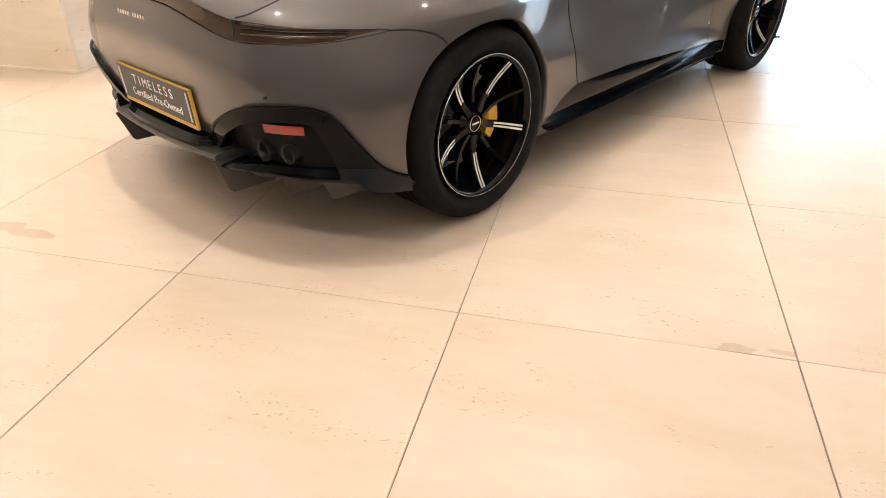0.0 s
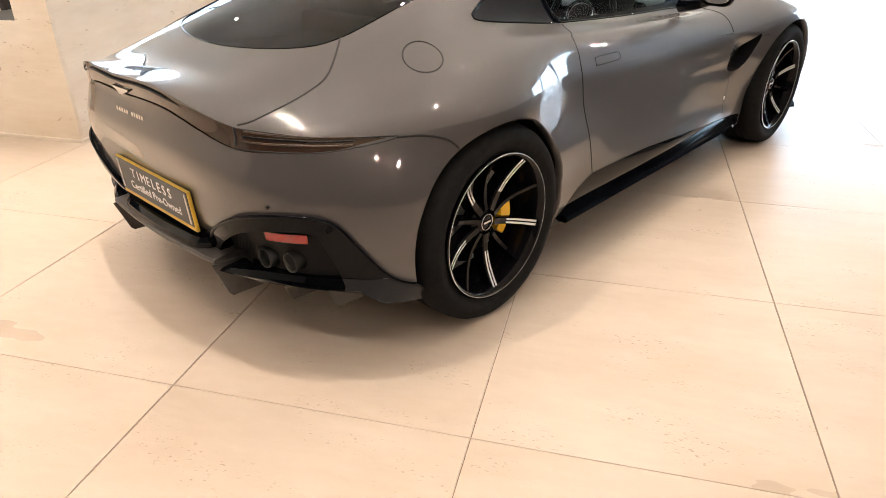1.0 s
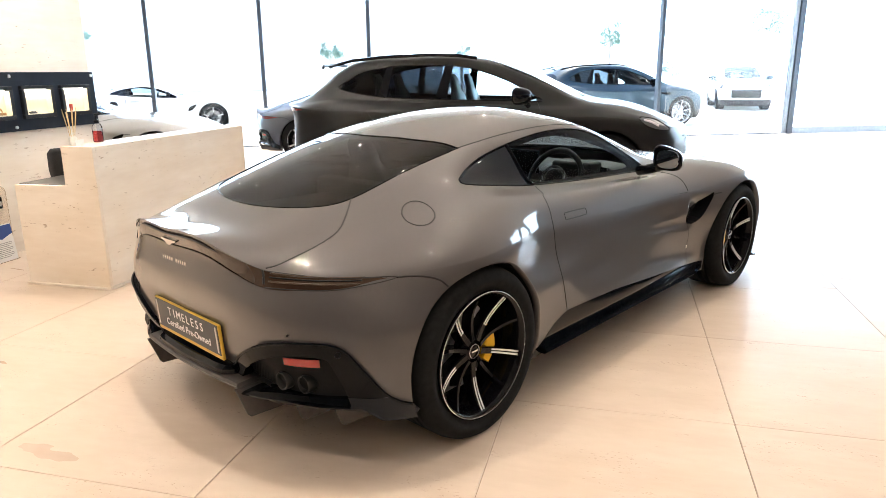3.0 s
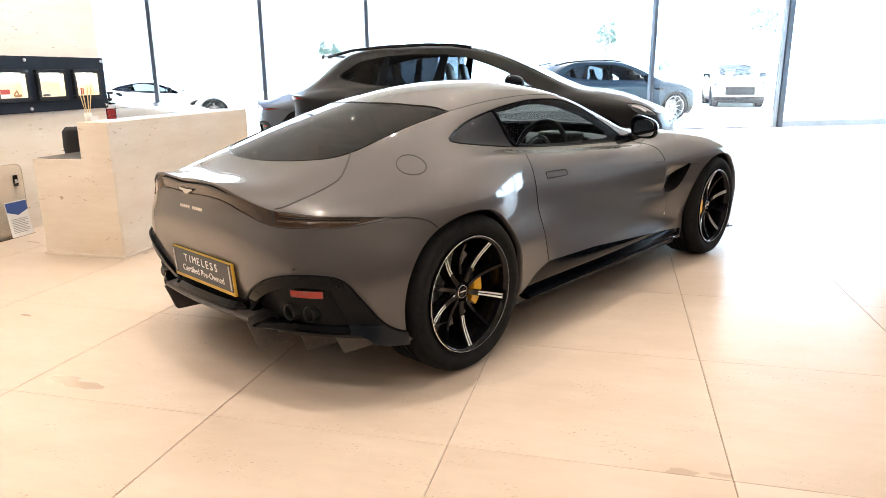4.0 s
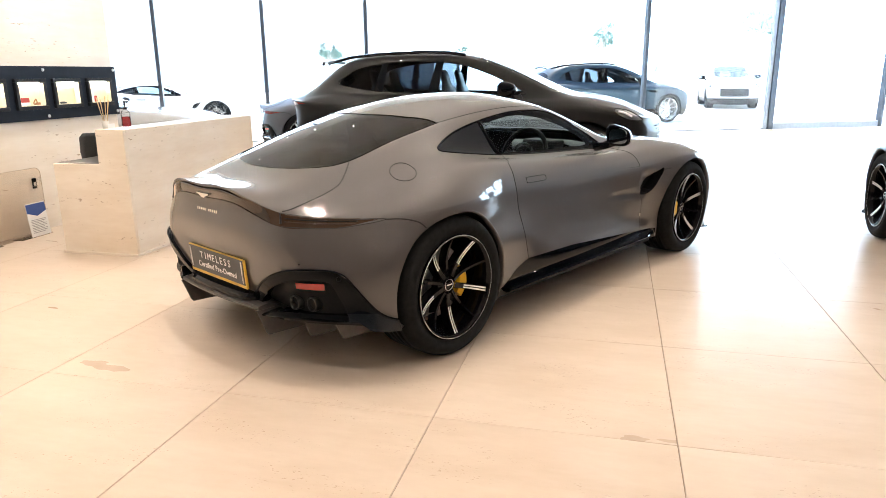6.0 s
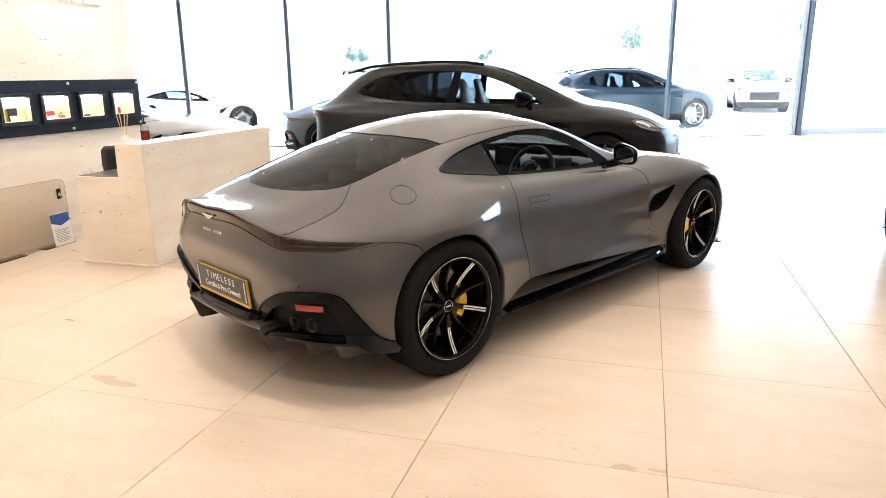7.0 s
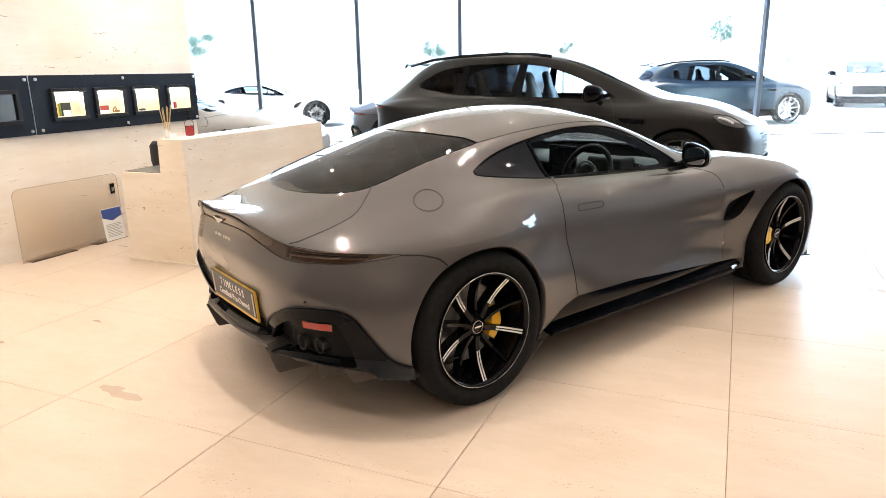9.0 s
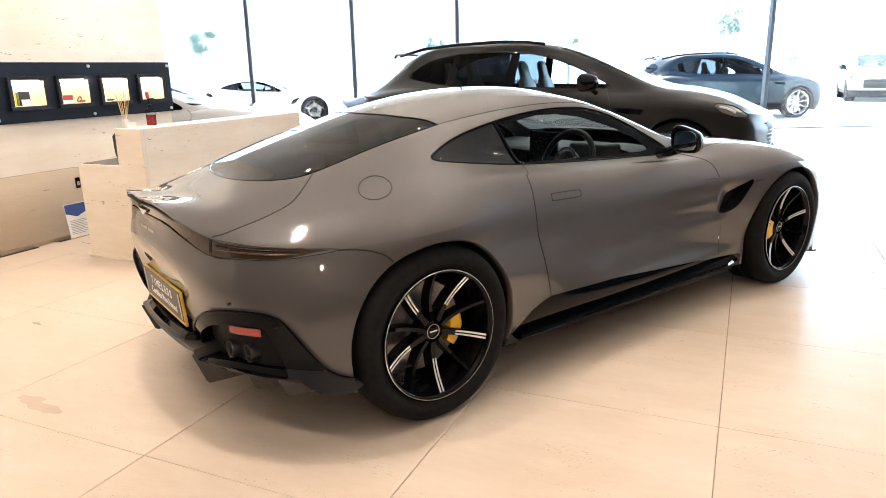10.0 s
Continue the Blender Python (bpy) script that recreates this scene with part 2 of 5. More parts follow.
tile = tile_mesh(TU, TV)
rest = bmesh.new()
near = lambda u, v: -4.2 < u < 8.0 and -6.5 < v < 5.0
for i in range(-9, 20):
    for j in range(-15, 14):
        u, v = -0.114 + TU * i, -0.858 + TV * j
        if not (-9 < u and u + TU < 18.6 and v > -9 and v + TV < 12) or 0.912 * (u + TU) + 0.41 * (v + TV) > 11.17:
            continue
        if near(u, v):
            t = new("floor_tile", tile)
            t.parent, t.matrix_local = floor, pose(u, v, 0)
        else:
            box(u + 0.0016, u + TU - 0.0016, v + 0.0016, v + TV - 0.0016, -0.012, 0.0, into=rest)
far = part("far_floor_tiles", rest, M_FLOOR, floor)
tagged(far, kind="stuff")

# ---- car bodies ----
# A body's right half is two sheets: the lower one runs from the middle of the tail round the side to the nose (rows from
# the shoulder crest down to the sill), the upper one from the tail lip over glass, roof and bonnet (rows from the middle outwards).


def spline(keys, at):
    """A smooth curve through keys (one row each) at whole numbers."""
    k = np.array(keys, float)
    n = len(k)
    a = np.zeros((n, n))
    r = np.zeros_like(k)
    a[0, 0] = a[-1, -1] = 1
    for i in range(1, n - 1):
        a[i, i - 1:i + 2] = (1, 4, 1)
        r[i] = 6 * (k[i - 1] - 2 * k[i] + k[i + 1])
    m = np.linalg.solve(a, r)
    i = np.clip(np.floor(at).astype(int), 0, n - 2)
    f = (np.asarray(at) - i)[:, None]
    g = 1 - f
    return g * k[i] + f * k[i + 1] + ((g ** 3 - g) * m[i] + (f ** 3 - f) * m[i + 1]) / 6


FLIP = np.array((1, -1, 1.0))


def ring(keys, at):
    """A row that goes on mirrored past the middle of tail and nose."""
    k = np.array(keys, float)
    return spline(np.vstack((k[2:0:-1] * FLIP, k, k[-2:-4:-1] * FLIP)), np.asarray(at) + 2)


def cross(rows, sub):
    """Dense rows between the inner ones of rows (the first and last only steer). rows: list of (n, 3)."""
    p = np.stack(rows)
    d = np.linalg.norm(np.diff(p, axis=0), axis=2)[..., None] + 1e-6
    v = np.diff(p, axis=0) / d
    tan = (v[:-1] * d[1:] + v[1:] * d[:-1]) / (d[1:] + d[:-1])
    out = []
    for j in range(1, len(rows) - 2):
        for f in np.arange(sub) / sub:
            h = d[j]
            out.append((2 * f ** 3 - 3 * f * f + 1) * p[j] + (f ** 3 - 2 * f * f + f) * h * tan[j - 1] + (3 * f * f - 2 * f ** 3) * p[j + 1] + (f ** 3 - f * f) * h * tan[j])
    out.append(p[-2])
    return np.stack(out)


def smooth(lo, hi, x):
    f = np.clip((x - lo) / (hi - lo), 0, 1)
    return f * f * (3 - 2 * f)


class Sheet:
    """Triangles with, for each corner point, place, normal and two running numbers (along, across)."""

    def __init__(self, data, tris):
        self.data, self.tris = data, tris

    @classmethod
    def grid(cls, g, along, across):
        du, dv = np.gradient(g, axis=1), np.gradient(g, axis=0)
        n = np.cross(du, dv)
        n /= np.linalg.norm(n, axis=2)[..., None] + 1e-9
        r, c = g.shape[:2]
        s, t = np.meshgrid(along, across)
        data = np.concatenate((g, n, s[..., None], t[..., None]), axis=2).reshape(-1, 8)
        i = (np.arange(r - 1)[:, None] * c + np.arange(c - 1)[None]).ravel()
        return cls(data, np.concatenate((np.stack((i, i + 1, i + c + 1), 1), np.stack((i, i + c + 1, i + c), 1))))

    def split(self, f):
        """The part where f < 0, which is taken away from this sheet. f works on columns of data."""
        val = f(self.data)
        val = np.where(np.abs(val) < 1e-7, 1e-7, val)
        neg = val[self.tris] < 0
        count = neg.sum(1)
        inside, outside = list(self.tris[count == 3]), list(self.tris[count == 0])
        extra, known, base = [], {}, len(self.data)

        def between(a, b):
            key = (a, b) if a < b else (b, a)
            if key not in known:
                w = val[a] / (val[a] - val[b])
                extra.append(self.data[a] * (1 - w) + self.data[b] * w)
                known[key] = base + len(extra) - 1
            return known[key]

        for tri, sign in zip(self.tris[(count == 1) | (count == 2)], neg[(count == 1) | (count == 2)]):
            lone = int(np.where(sign == (sign.sum() == 1))[0][0])
            a, b, c = int(tri[lone]), int(tri[(lone + 1) % 3]), int(tri[(lone + 2) % 3])
            ab, ac = between(a, b), between(a, c)
            one, two = [(a, ab, ac)], [(ab, b, c), (ab, c, ac)]
            inside += one if sign[lone] else two
            outside += two if sign[lone] else one
        data = np.vstack((self.data, extra)) if extra else self.data
        self.data, self.tris = data, np.array(outside).reshape(-1, 3)
        return Sheet(data, np.array(inside).reshape(-1, 3))

    def sunk(self, depth):
        """A copy pushed along its normals by depth (a function of the columns of data), with new normals."""
        d = self.data.copy()
        n = d[:, 3:6] / (np.linalg.norm(d[:, 3:6], axis=1)[:, None] + 1e-9)
        moved = depth(d)
        d[:, :3] += n * moved[:, None]
        face = np.cross(d[self.tris[:, 1], :3] - d[self.tris[:, 0], :3], d[self.tris[:, 2], :3] - d[self.tris[:, 0], :3])
        total = np.zeros((len(d), 3))
        for k in range(3):
            np.add.at(total, self.tris[:, k], face)
        total /= np.linalg.norm(total, axis=1)[:, None] + 1e-12
        total *= np.where((total * n).sum(1) < 0, -1.0, 1.0)[:, None]
        d[:, 3:6] = np.where((np.abs(moved) > 1e-6)[:, None] & (np.abs(total).sum(1) > 0.1)[:, None], total, n)
        return Sheet(d, self.tris.copy())

    def halves(self, push=0.0):
        """Points, normals and triangles of this sheet and its mirror image; push: moved out along the normals."""
        used, inv = np.unique(self.tris, return_inverse=True)
        d = self.data[used]
        n = d[:, 3:6] / (np.linalg.norm(d[:, 3:6], axis=1)[:, None] + 1e-9)
        p, t = d[:, :3] + n * push, inv.reshape(-1, 3)
        return np.vstack((p * FLIP, p)), np.vstack((n * FLIP, n)), np.vstack((t[:, ::-1], t + len(p)))

    def only_half(self, side):
        p, n, t = self.halves()
        k, m = len(p) // 2, len(t) // 2
        return (p[k:], n[k:], t[m:] - k) if side < 0 else (p[:k], n[:k], t[:m])


def outline(points, steps=8, closed=True):
    """A smooth closed outline through points."""
    p = np.array(points, float)
    n = len(p)
    out = []
    for i in range(n if closed else n - 1):
        a, b, c, d = (p[(i + k) % n] if closed else p[min(max(i + k, 0), n - 1)] for k in (-1, 0, 1, 2))
        for f in np.arange(steps) / steps:
            out.append(0.5 * (2 * b + (c - a) * f + (2 * a - 5 * b + 4 * c - d) * f * f + (3 * b - a - 3 * c + d) * f ** 3))
    if not closed:
        out.append(p[-1])
    return np.array(out)


def away(x, y, poly):
    """Distance from a closed outline, less than 0 inside."""
    best, odd = np.full(len(x), 9.0), np.zeros(len(x), bool)
    for (ax, ay), (bx, by) in zip(poly, np.roll(poly, -1, axis=0)):
        ex, ey = bx - ax, by - ay
        f = np.clip(((x - ax) * ex + (y - ay) * ey) / (ex * ex + ey * ey + 1e-12), 0, 1)
        best = np.minimum(best, np.hypot(x - ax - f * ex, y - ay - f * ey))
        odd ^= ((ay > y) != (by > y)) & (x < ex * (y - ay) / (by - ay + 1e-12) + ax)
    return np.where(odd, -best, best)


def sheet_mesh(name, sheets, material, push=0.0, side=0, thick=0.0):
    """One mesh from sheets of both halves (side 0), or the right (-1) or left (1) half alone."""
    ps, ns, ts, base = [], [], [], 0
    for sh in sheets:
        p, n, t = sh.only_half(side) if side else sh.halves()
        p = p + n * push
        ps.append(p), ns.append(n), ts.append(t + base)
        base += len(p)
    p, n, t = np.vstack(ps), np.vstack(ns), np.vstack(ts)
    me = bpy.data.meshes.new(name)
    me.from_pydata([tuple(v) for v in p], [], [tuple(int(i) for i in f) for f in t])
    me.materials.append(material)
    for poly in me.polygons:
        poly.use_smooth = True
    me.normals_split_custom_set_from_vertices([tuple(v) for v in n])
    return me


def rim_wall(sheet, p0, p1, sides=(1, -1), keep=None):
    """Quads along a sheet's border, from one push to another, for both halves."""
    t = sheet.tris
    e = np.vstack((t[:, [0, 1]], t[:, [1, 2]], t[:, [2, 0]]))
    key = np.sort(e, axis=1)
    _, first_at, count = np.unique(key, axis=0, return_index=True, return_counts=True)
    bm = bmesh.new()
    d = sheet.data
    n = d[:, 3:6] / (np.linalg.norm(d[:, 3:6], axis=1)[:, None] + 1e-9)
    for i in first_at[count == 1]:
        a, b = e[i]
        if abs(d[a, 1]) < 1e-4 and abs(d[b, 1]) < 1e-4 or keep and not keep(d[[a, b]]):
            continue
        for s in sides:
            q = [d[a, :3] + n[a] * p0, d[b, :3] + n[b] * p0, d[b, :3] + n[b] * p1, d[a, :3] + n[a] * p1]
            bm.faces.new([bm.verts.new((x, y * s, z)) for x, y, z in q])
    return bm


def body_sheets(crest, lower, upper, first, sub=9, per=10):
    """The two sheets of a body. crest: the shoulder row from the tail's middle to the nose's; lower: rows below it; upper: rows
    of the bonnet, roof and deck, from the middle outwards, at the columns from first + 1 up to the last but two; first: the column where the tail lip ends."""
    last = len(crest) - 2
    s = np.linspace(0, last + 1, (last + 1) * per + 1)
    c, rows = ring(crest, s), [ring(r, s) for r in lower]
    q = np.linspace(first, last, (last - first) * per + 1)
    starts = ring(crest, np.array([first * f for f in (0.0, 0.45, 0.74, 0.88, 0.95)]))
    ends = ring(crest, np.array([last + f for f in (1.0, 0.6, 0.3, 0.15, 0.07)]))
    up = [spline(np.vstack((starts[j][None], np.array(r, float), ends[j][None])), q - first) for j, r in enumerate(upper)]
    cu, r5 = ring(crest, q), ring(lower[0], q)
    # ghosts that steer the sheets across the crest
    blend = smooth(first + 0.2, first + 1.6, s)[:, None]
    inner = np.zeros_like(c)
    inner[s < first] = (c + (c - rows[0]))[s < first]
    inner[(s >= first) & (s <= last)] = up[-1]
    inner[s > last] = (c + (c - rows[0]))[s > last]
    ghost = (1 - blend) * (c + (c - rows[0])) + blend * inner
    low = cross([ghost, c, *rows, 2 * rows[-1] - rows[-2]], sub)
    bq = smooth(first + 0.2, first + 1.6, q)[:, None]
    out = (1 - bq) * (cu + (cu - up[-1])) + bq * r5
    top = cross([up[1] * FLIP, *up, cu, out], sub)
    return Sheet.grid(top[::-1], q, np.arange(len(top))[::-1] / sub), Sheet.grid(low[::-1], s, np.arange(len(low))[::-1] / sub)


from mathutils.bvhtree import BVHTree


class Skin:
    """Finds places on a body for seams and badges."""

    def __init__(self, sheets):
        ps, ts, base = [], [], 0
        for sh in sheets:
            p, _, t = sh.only_half(-1)
            ps.append(p), ts.append(t + base)
            base += len(p)
        self.tree = BVHTree.FromPolygons([tuple(v) for v in np.vstack(ps)], [tuple(int(i) for i in f) for f in np.vstack(ts)])

    def hit(self, view, a, b):
        """view: side (x, z), top (x, y) or rear (y, z), all on the right-hand side; returns place and normal."""
        start, way = {"side": ((a, -3, b), (0, 1, 0)), "top": ((a, b, 3), (0, 0, -1)), "rear": ((-3, a, b), (1, 0, 0))}[view]
        p, n, _, _ = self.tree.ray_cast(Vector(start), Vector(way))
        if p is None:
            p, n, _, _ = self.tree.find_nearest(Vector((a, -0.8, b) if view == "side" else (a, b, 0.8) if view == "top" else (-0.7, a, b)))
        if n.dot(Vector(way)) > 0:
            n = -n
        return p, n

    def seam(self, view, points, radius=0.0028, closed=False, steps=8, sink=0.4, mirrored=False, sides=6):
        pts = []
        for a, b in outline(points, steps, closed):
            p, n = self.hit(view, a, b)
            pts.append(p - n * radius * sink)
        if mirrored:
            pts = [Vector((p.x, -p.y, p.z)) for p in pts]
        return tube(pts, radius, sides, closed)

# ---- the grey coupe ----
COUPE_CREST = [(-0.820, 0, 0.880), (-0.810, -0.25, 0.879), (-0.715, -0.505, 0.787), (-0.565, -0.70, 0.762), (-0.36, -0.825, 0.752), (0, -0.945, 0.775), (0.4, -0.862, 0.79), (0.8, -0.825, 0.77), (1.3, -0.815, 0.74), (1.85, -0.83, 0.735), (2.3, -0.875, 0.75), (2.7, -0.925, 0.775), (3.1, -0.87, 0.70), (3.38, -0.62, 0.63), (3.50, 0, 0.60)]
COUPE_WAIST = [(-0.800, 0, 0.79), (-0.795, -0.25, 0.79), (-0.722, -0.515, 0.737), (-0.575, -0.715, 0.712), (-0.365, -0.85, 0.69), (0, -0.955, 0.66), (0.4, -0.882, 0.65), (0.8, -0.842, 0.65), (1.3, -0.83, 0.63), (1.85, -0.83, 0.62), (2.3, -0.885, 0.62), (2.7, -0.935, 0.65), (3.1, -0.90, 0.60), (3.42, -0.66, 0.55), (3.56, 0, 0.52)]
COUPE_FLANK = [(-0.813, 0, 0.69), (-0.805, -0.26, 0.685), (-0.742, -0.53, 0.65), (-0.585, -0.74, 0.62), (-0.375, -0.885, 0.58), (0, -0.955, 0.52), (0.4, -0.92, 0.51), (0.8, -0.865, 0.51), (1.3, -0.845, 0.50), (1.85, -0.83, 0.49), (2.3, -0.87, 0.48), (2.7, -0.93, 0.50), (3.1, -0.91, 0.47), (3.43, -0.68, 0.42), (3.58, 0, 0.40)]
COUPE_BUMPER = [(-0.772, 0, 0.555), (-0.767, -0.27, 0.555), (-0.737, -0.55, 0.53), (-0.585, -0.765, 0.50), (-0.38, -0.90, 0.46), (0, -0.95, 0.40), (0.4, -0.915, 0.39), (0.8, -0.89, 0.39), (1.3, -0.87, 0.38), (1.85, -0.835, 0.37), (2.3, -0.85, 0.35), (2.7, -0.92, 0.37), (3.1, -0.90, 0.33), (3.42, -0.68, 0.30), (3.56, 0, 0.28)]
COUPE_ROCKER = [(-0.755, 0, 0.44), (-0.752, -0.28, 0.43), (-0.722, -0.56, 0.41), (-0.58, -0.775, 0.38), (-0.385, -0.905, 0.34), (0, -0.94, 0.29), (0.4, -0.91, 0.29), (0.8, -0.90, 0.30), (1.3, -0.89, 0.30), (1.85, -0.86, 0.29), (2.3, -0.845, 0.26), (2.7, -0.91, 0.27), (3.1, -0.89, 0.22), (3.42, -0.68, 0.20), (3.54, 0, 0.18)]
COUPE_HEM = [(-0.72, 0, 0.33), (-0.715, -0.28, 0.33), (-0.69, -0.565, 0.30), (-0.578, -0.80, 0.27), (-0.395, -0.905, 0.24), (0, -0.92, 0.20), (0.4, -0.88, 0.20), (0.8, -0.865, 0.21), (1.3, -0.855, 0.21), (1.85, -0.835, 0.20), (2.3, -0.83, 0.18), (2.7, -0.90, 0.18), (3.1, -0.88, 0.14), (3.40, -0.68, 0.12), (3.50, 0, 0.12)]
COUPE_LOWER = (COUPE_WAIST, COUPE_FLANK, COUPE_BUMPER, COUPE_ROCKER, COUPE_HEM)
COUPE_SPINE = [(-0.62, 0, 0.878), (-0.40, 0, 0.955), (0, 0, 1.09), (0.4, 0, 1.205), (0.8, 0, 1.258), (1.3, 0, 1.222), (1.85, 0, 1.015), (2.3, 0, 0.925), (2.7, 0, 0.885), (3.1, 0, 0.80)]
COUPE_CROWN = [(-0.62, -0.23, 0.876), (-0.40, -0.24, 0.95), (0, -0.25, 1.078), (0.4, -0.265, 1.185), (0.8, -0.28, 1.238), (1.3, -0.285, 1.203), (1.85, -0.30, 1.002), (2.3, -0.33, 0.92), (2.7, -0.33, 0.885), (3.1, -0.31, 0.80)]
COUPE_ROOF_EDGE = [(-0.62, -0.42, 0.862), (-0.38, -0.45, 0.93), (0, -0.485, 1.04), (0.4, -0.505, 1.125), (0.8, -0.53, 1.165), (1.3, -0.54, 1.138), (1.85, -0.585, 0.955), (2.3, -0.56, 0.905), (2.7, -0.56, 0.88), (3.1, -0.53, 0.79)]
COUPE_BELT = [(-0.60, -0.55, 0.825), (-0.36, -0.62, 0.875), (0, -0.665, 0.955), (0.4, -0.645, 0.965), (0.8, -0.675, 0.915), (1.3, -0.66, 0.885), (1.85, -0.655, 0.865), (2.3, -0.70, 0.885), (2.7, -0.72, 0.865), (3.1, -0.67, 0.775)]
COUPE_SHOULDER = [(-0.58, -0.64, 0.79), (-0.36, -0.745, 0.82), (0, -0.83, 0.885), (0.4, -0.80, 0.90), (0.8, -0.76, 0.88), (1.3, -0.745, 0.855), (1.85, -0.755, 0.835), (2.3, -0.795, 0.84), (2.7, -0.83, 0.84), (3.1, -0.79, 0.745)]
COUPE_UPPER = (COUPE_SPINE, COUPE_CROWN, COUPE_ROOF_EDGE, COUPE_BELT, COUPE_SHOULDER)
REAR_GLASS = [(-0.475, 0.0), (-0.455, -0.2), (-0.38, -0.375), (-0.26, -0.45), (0.0, -0.47), (0.30, -0.485), (0.32, -0.46), (0.26, -0.25), (0.22, 0.0), (0.26, 0.25), (0.32, 0.46), (0.30, 0.485), (0.0, 0.47), (-0.26, 0.45), (-0.38, 0.375), (-0.455, 0.2)]
WINDSCREEN = [(1.28, 0.0), (1.30, -0.25), (1.36, -0.47), (1.5, -0.50), (1.75, -0.545), (1.98, -0.575), (2.06, -0.40), (2.10, 0.0), (2.06, 0.40), (1.98, 0.575), (1.75, 0.545), (1.5, 0.50), (1.36, 0.47), (1.30, 0.25)]
SIDE_GLASS = [(0.20, 0.995), (0.24, 1.02), (0.40, 1.075), (0.63, 1.125), (0.86, 1.155), (1.07, 1.160), (1.25, 1.145), (1.42, 1.097), (1.60, 1.018), (1.76, 0.938), (1.82, 0.895), (1.78, 0.878), (1.64, 0.882), (1.2, 0.90), (0.67, 0.932), (0.45, 0.955), (0.26, 0.98)]
TAIL_TRIM = [(-0.96, 0.25), (-0.905, 0.293), (-0.865, 0.350), (-0.810, 0.452), (-0.780, 0.502), (-0.752, 0.527), (-0.712, 0.539), (-0.64, 0.542), (-0.565, 0.533), (-0.50, 0.512), (-0.41, 0.462), (-0.335, 0.402), (-0.285, 0.365), (-0.1, 0.362), (0.2, 0.362), (0.2, 0.0), (-0.96, 0.0)]
CLEAR_GLASS = [(0.50, 0.90), (0.50, 1.10), (0.66, 1.108), (0.86, 1.136), (0.99, 1.133), (1.16, 1.110), (1.39, 1.045), (1.54, 0.984), (1.657, 0.917), (1.62, 0.906), (1.19, 0.917), (0.67, 0.940)]
SILL_TRIM = [(0.30, 0.23), (0.40, 0.26), (0.50, 0.335), (0.62, 0.372), (1.1, 0.358), (1.7, 0.31), (2.30, 0.255), (2.36, 0.0), (0.30, 0.0)]
SIDE_VENT = [(2.015, 0.742), (2.09, 0.742), (2.20, 0.730), (2.275, 0.714), (2.302, 0.696), (2.264, 0.645), (2.225, 0.599), (2.185, 0.561), (2.125, 0.537), (2.065, 0.533), (2.030, 0.548), (2.012, 0.60), (2.008, 0.68)]
VENT_VOID = [(2.310, 0.712), (2.25, 0.694), (2.19, 0.676), (2.13, 0.648), (2.092, 0.615), (2.070, 0.575), (2.062, 0.545), (2.068, 0.520), (2.13, 0.525), (2.20, 0.550), (2.24, 0.595), (2.28, 0.640)]


def paint_mat(name, colour, flake=0.25, coat=1.0, lacquer=1.55):
    """Metallic car paint under clear lacquer, with a fine flake."""
    m = mat(name, colour, 0.45, 0.12, coat=coat, spec=0.2)
    nt = m.node_tree
    b = nt.nodes["Principled BSDF"]
    rp, _, _ = rough_colour(nt, 900.0, (1, 1, 1), [c * (1 - flake) for c in colour], [min(1, c * (1 + flake)) for c in colour], 1.0)
    nt.links.new(rp.outputs[0], b.inputs["Base Color"])
    b.inputs["Coat IOR"].default_value, b.inputs["Coat Roughness"].default_value = lacquer, 0.004
    return m


def tint_glass(name, tint, gloss=1.5, veil=0.0):
    """A thin tinted pane: clear through, with a mirror-like face and a painted haze of reflection on dusty glass."""
    m = bpy.data.materials.new(name)
    m.use_nodes = True
    nt = m.node_tree
    nt.nodes.remove(nt.nodes["Principled BSDF"])
    clear, shine, fres, mix = node(nt, "BsdfTransparent"), node(nt, "BsdfGlossy"), node(nt, "Fresnel", IOR=gloss), node(nt, "MixShader")
    clear.inputs[0].default_value = (*tint, 1)
    shine.inputs["Roughness"].default_value = 0.02
    nt.links.new(fres.outputs[0], mix.inputs[0])
    nt.links.new(clear.outputs[0], mix.inputs[1])
    nt.links.new(shine.outputs[0], mix.inputs[2])
    # pale blue film: haze of the dashboard's reflection on a dusty pane, painted in
    film, coated = node(nt, "BsdfTranslucent"), node(nt, "MixShader")
    film.inputs[0].default_value = (0.62, 0.70, 0.78, 1)
    coated.inputs[0].default_value = veil
    nt.links.new(mix.outputs[0], coated.inputs[1])
    nt.links.new(film.outputs[0], coated.inputs[2])
    nt.links.new((coated if veil else mix).outputs[0], nt.nodes["Material Output"].inputs[0])
    return m


M_GREY = paint_mat("warm_grey_paint", (0.069, 0.0625, 0.062), 0.12, 1.0, 1.72)
M_GLOSS = mat("gloss_black", (0.002, 0.0026, 0.004), 0.03, spec=0.2)
M_SATIN = mat("satin_black", (0.005, 0.005, 0.006), 0.45, vary=0.25, scale=60, spec=0.15)
M_RUBBER = mat("tyre_rubber", (0.009, 0.009, 0.009), 0.8, vary=0.3, scale=40, bump=0.1, spec=0.12)
M_SEAM = mat("shut_line", (0.004, 0.004, 0.004), 0.7)
M_SMOKE = mat("smoked_lamp", (0.042, 0.024, 0.016), 0.05, coat=0.8, spec=0.5)
M_LAMP_IN = mat("lamp_inner", (0.060, 0.038, 0.028), 0.18, coat=1.0)
M_CHROME = mat("chrome", (0.80, 0.80, 0.80), 0.12, 1.0)
M_MACHINED = mat("machined_alloy", (0.80, 0.79, 0.77), 0.30, 0.35)
M_WHEEL = mat("black_alloy", (0.003, 0.003, 0.004), 0.12, spec=0.22)
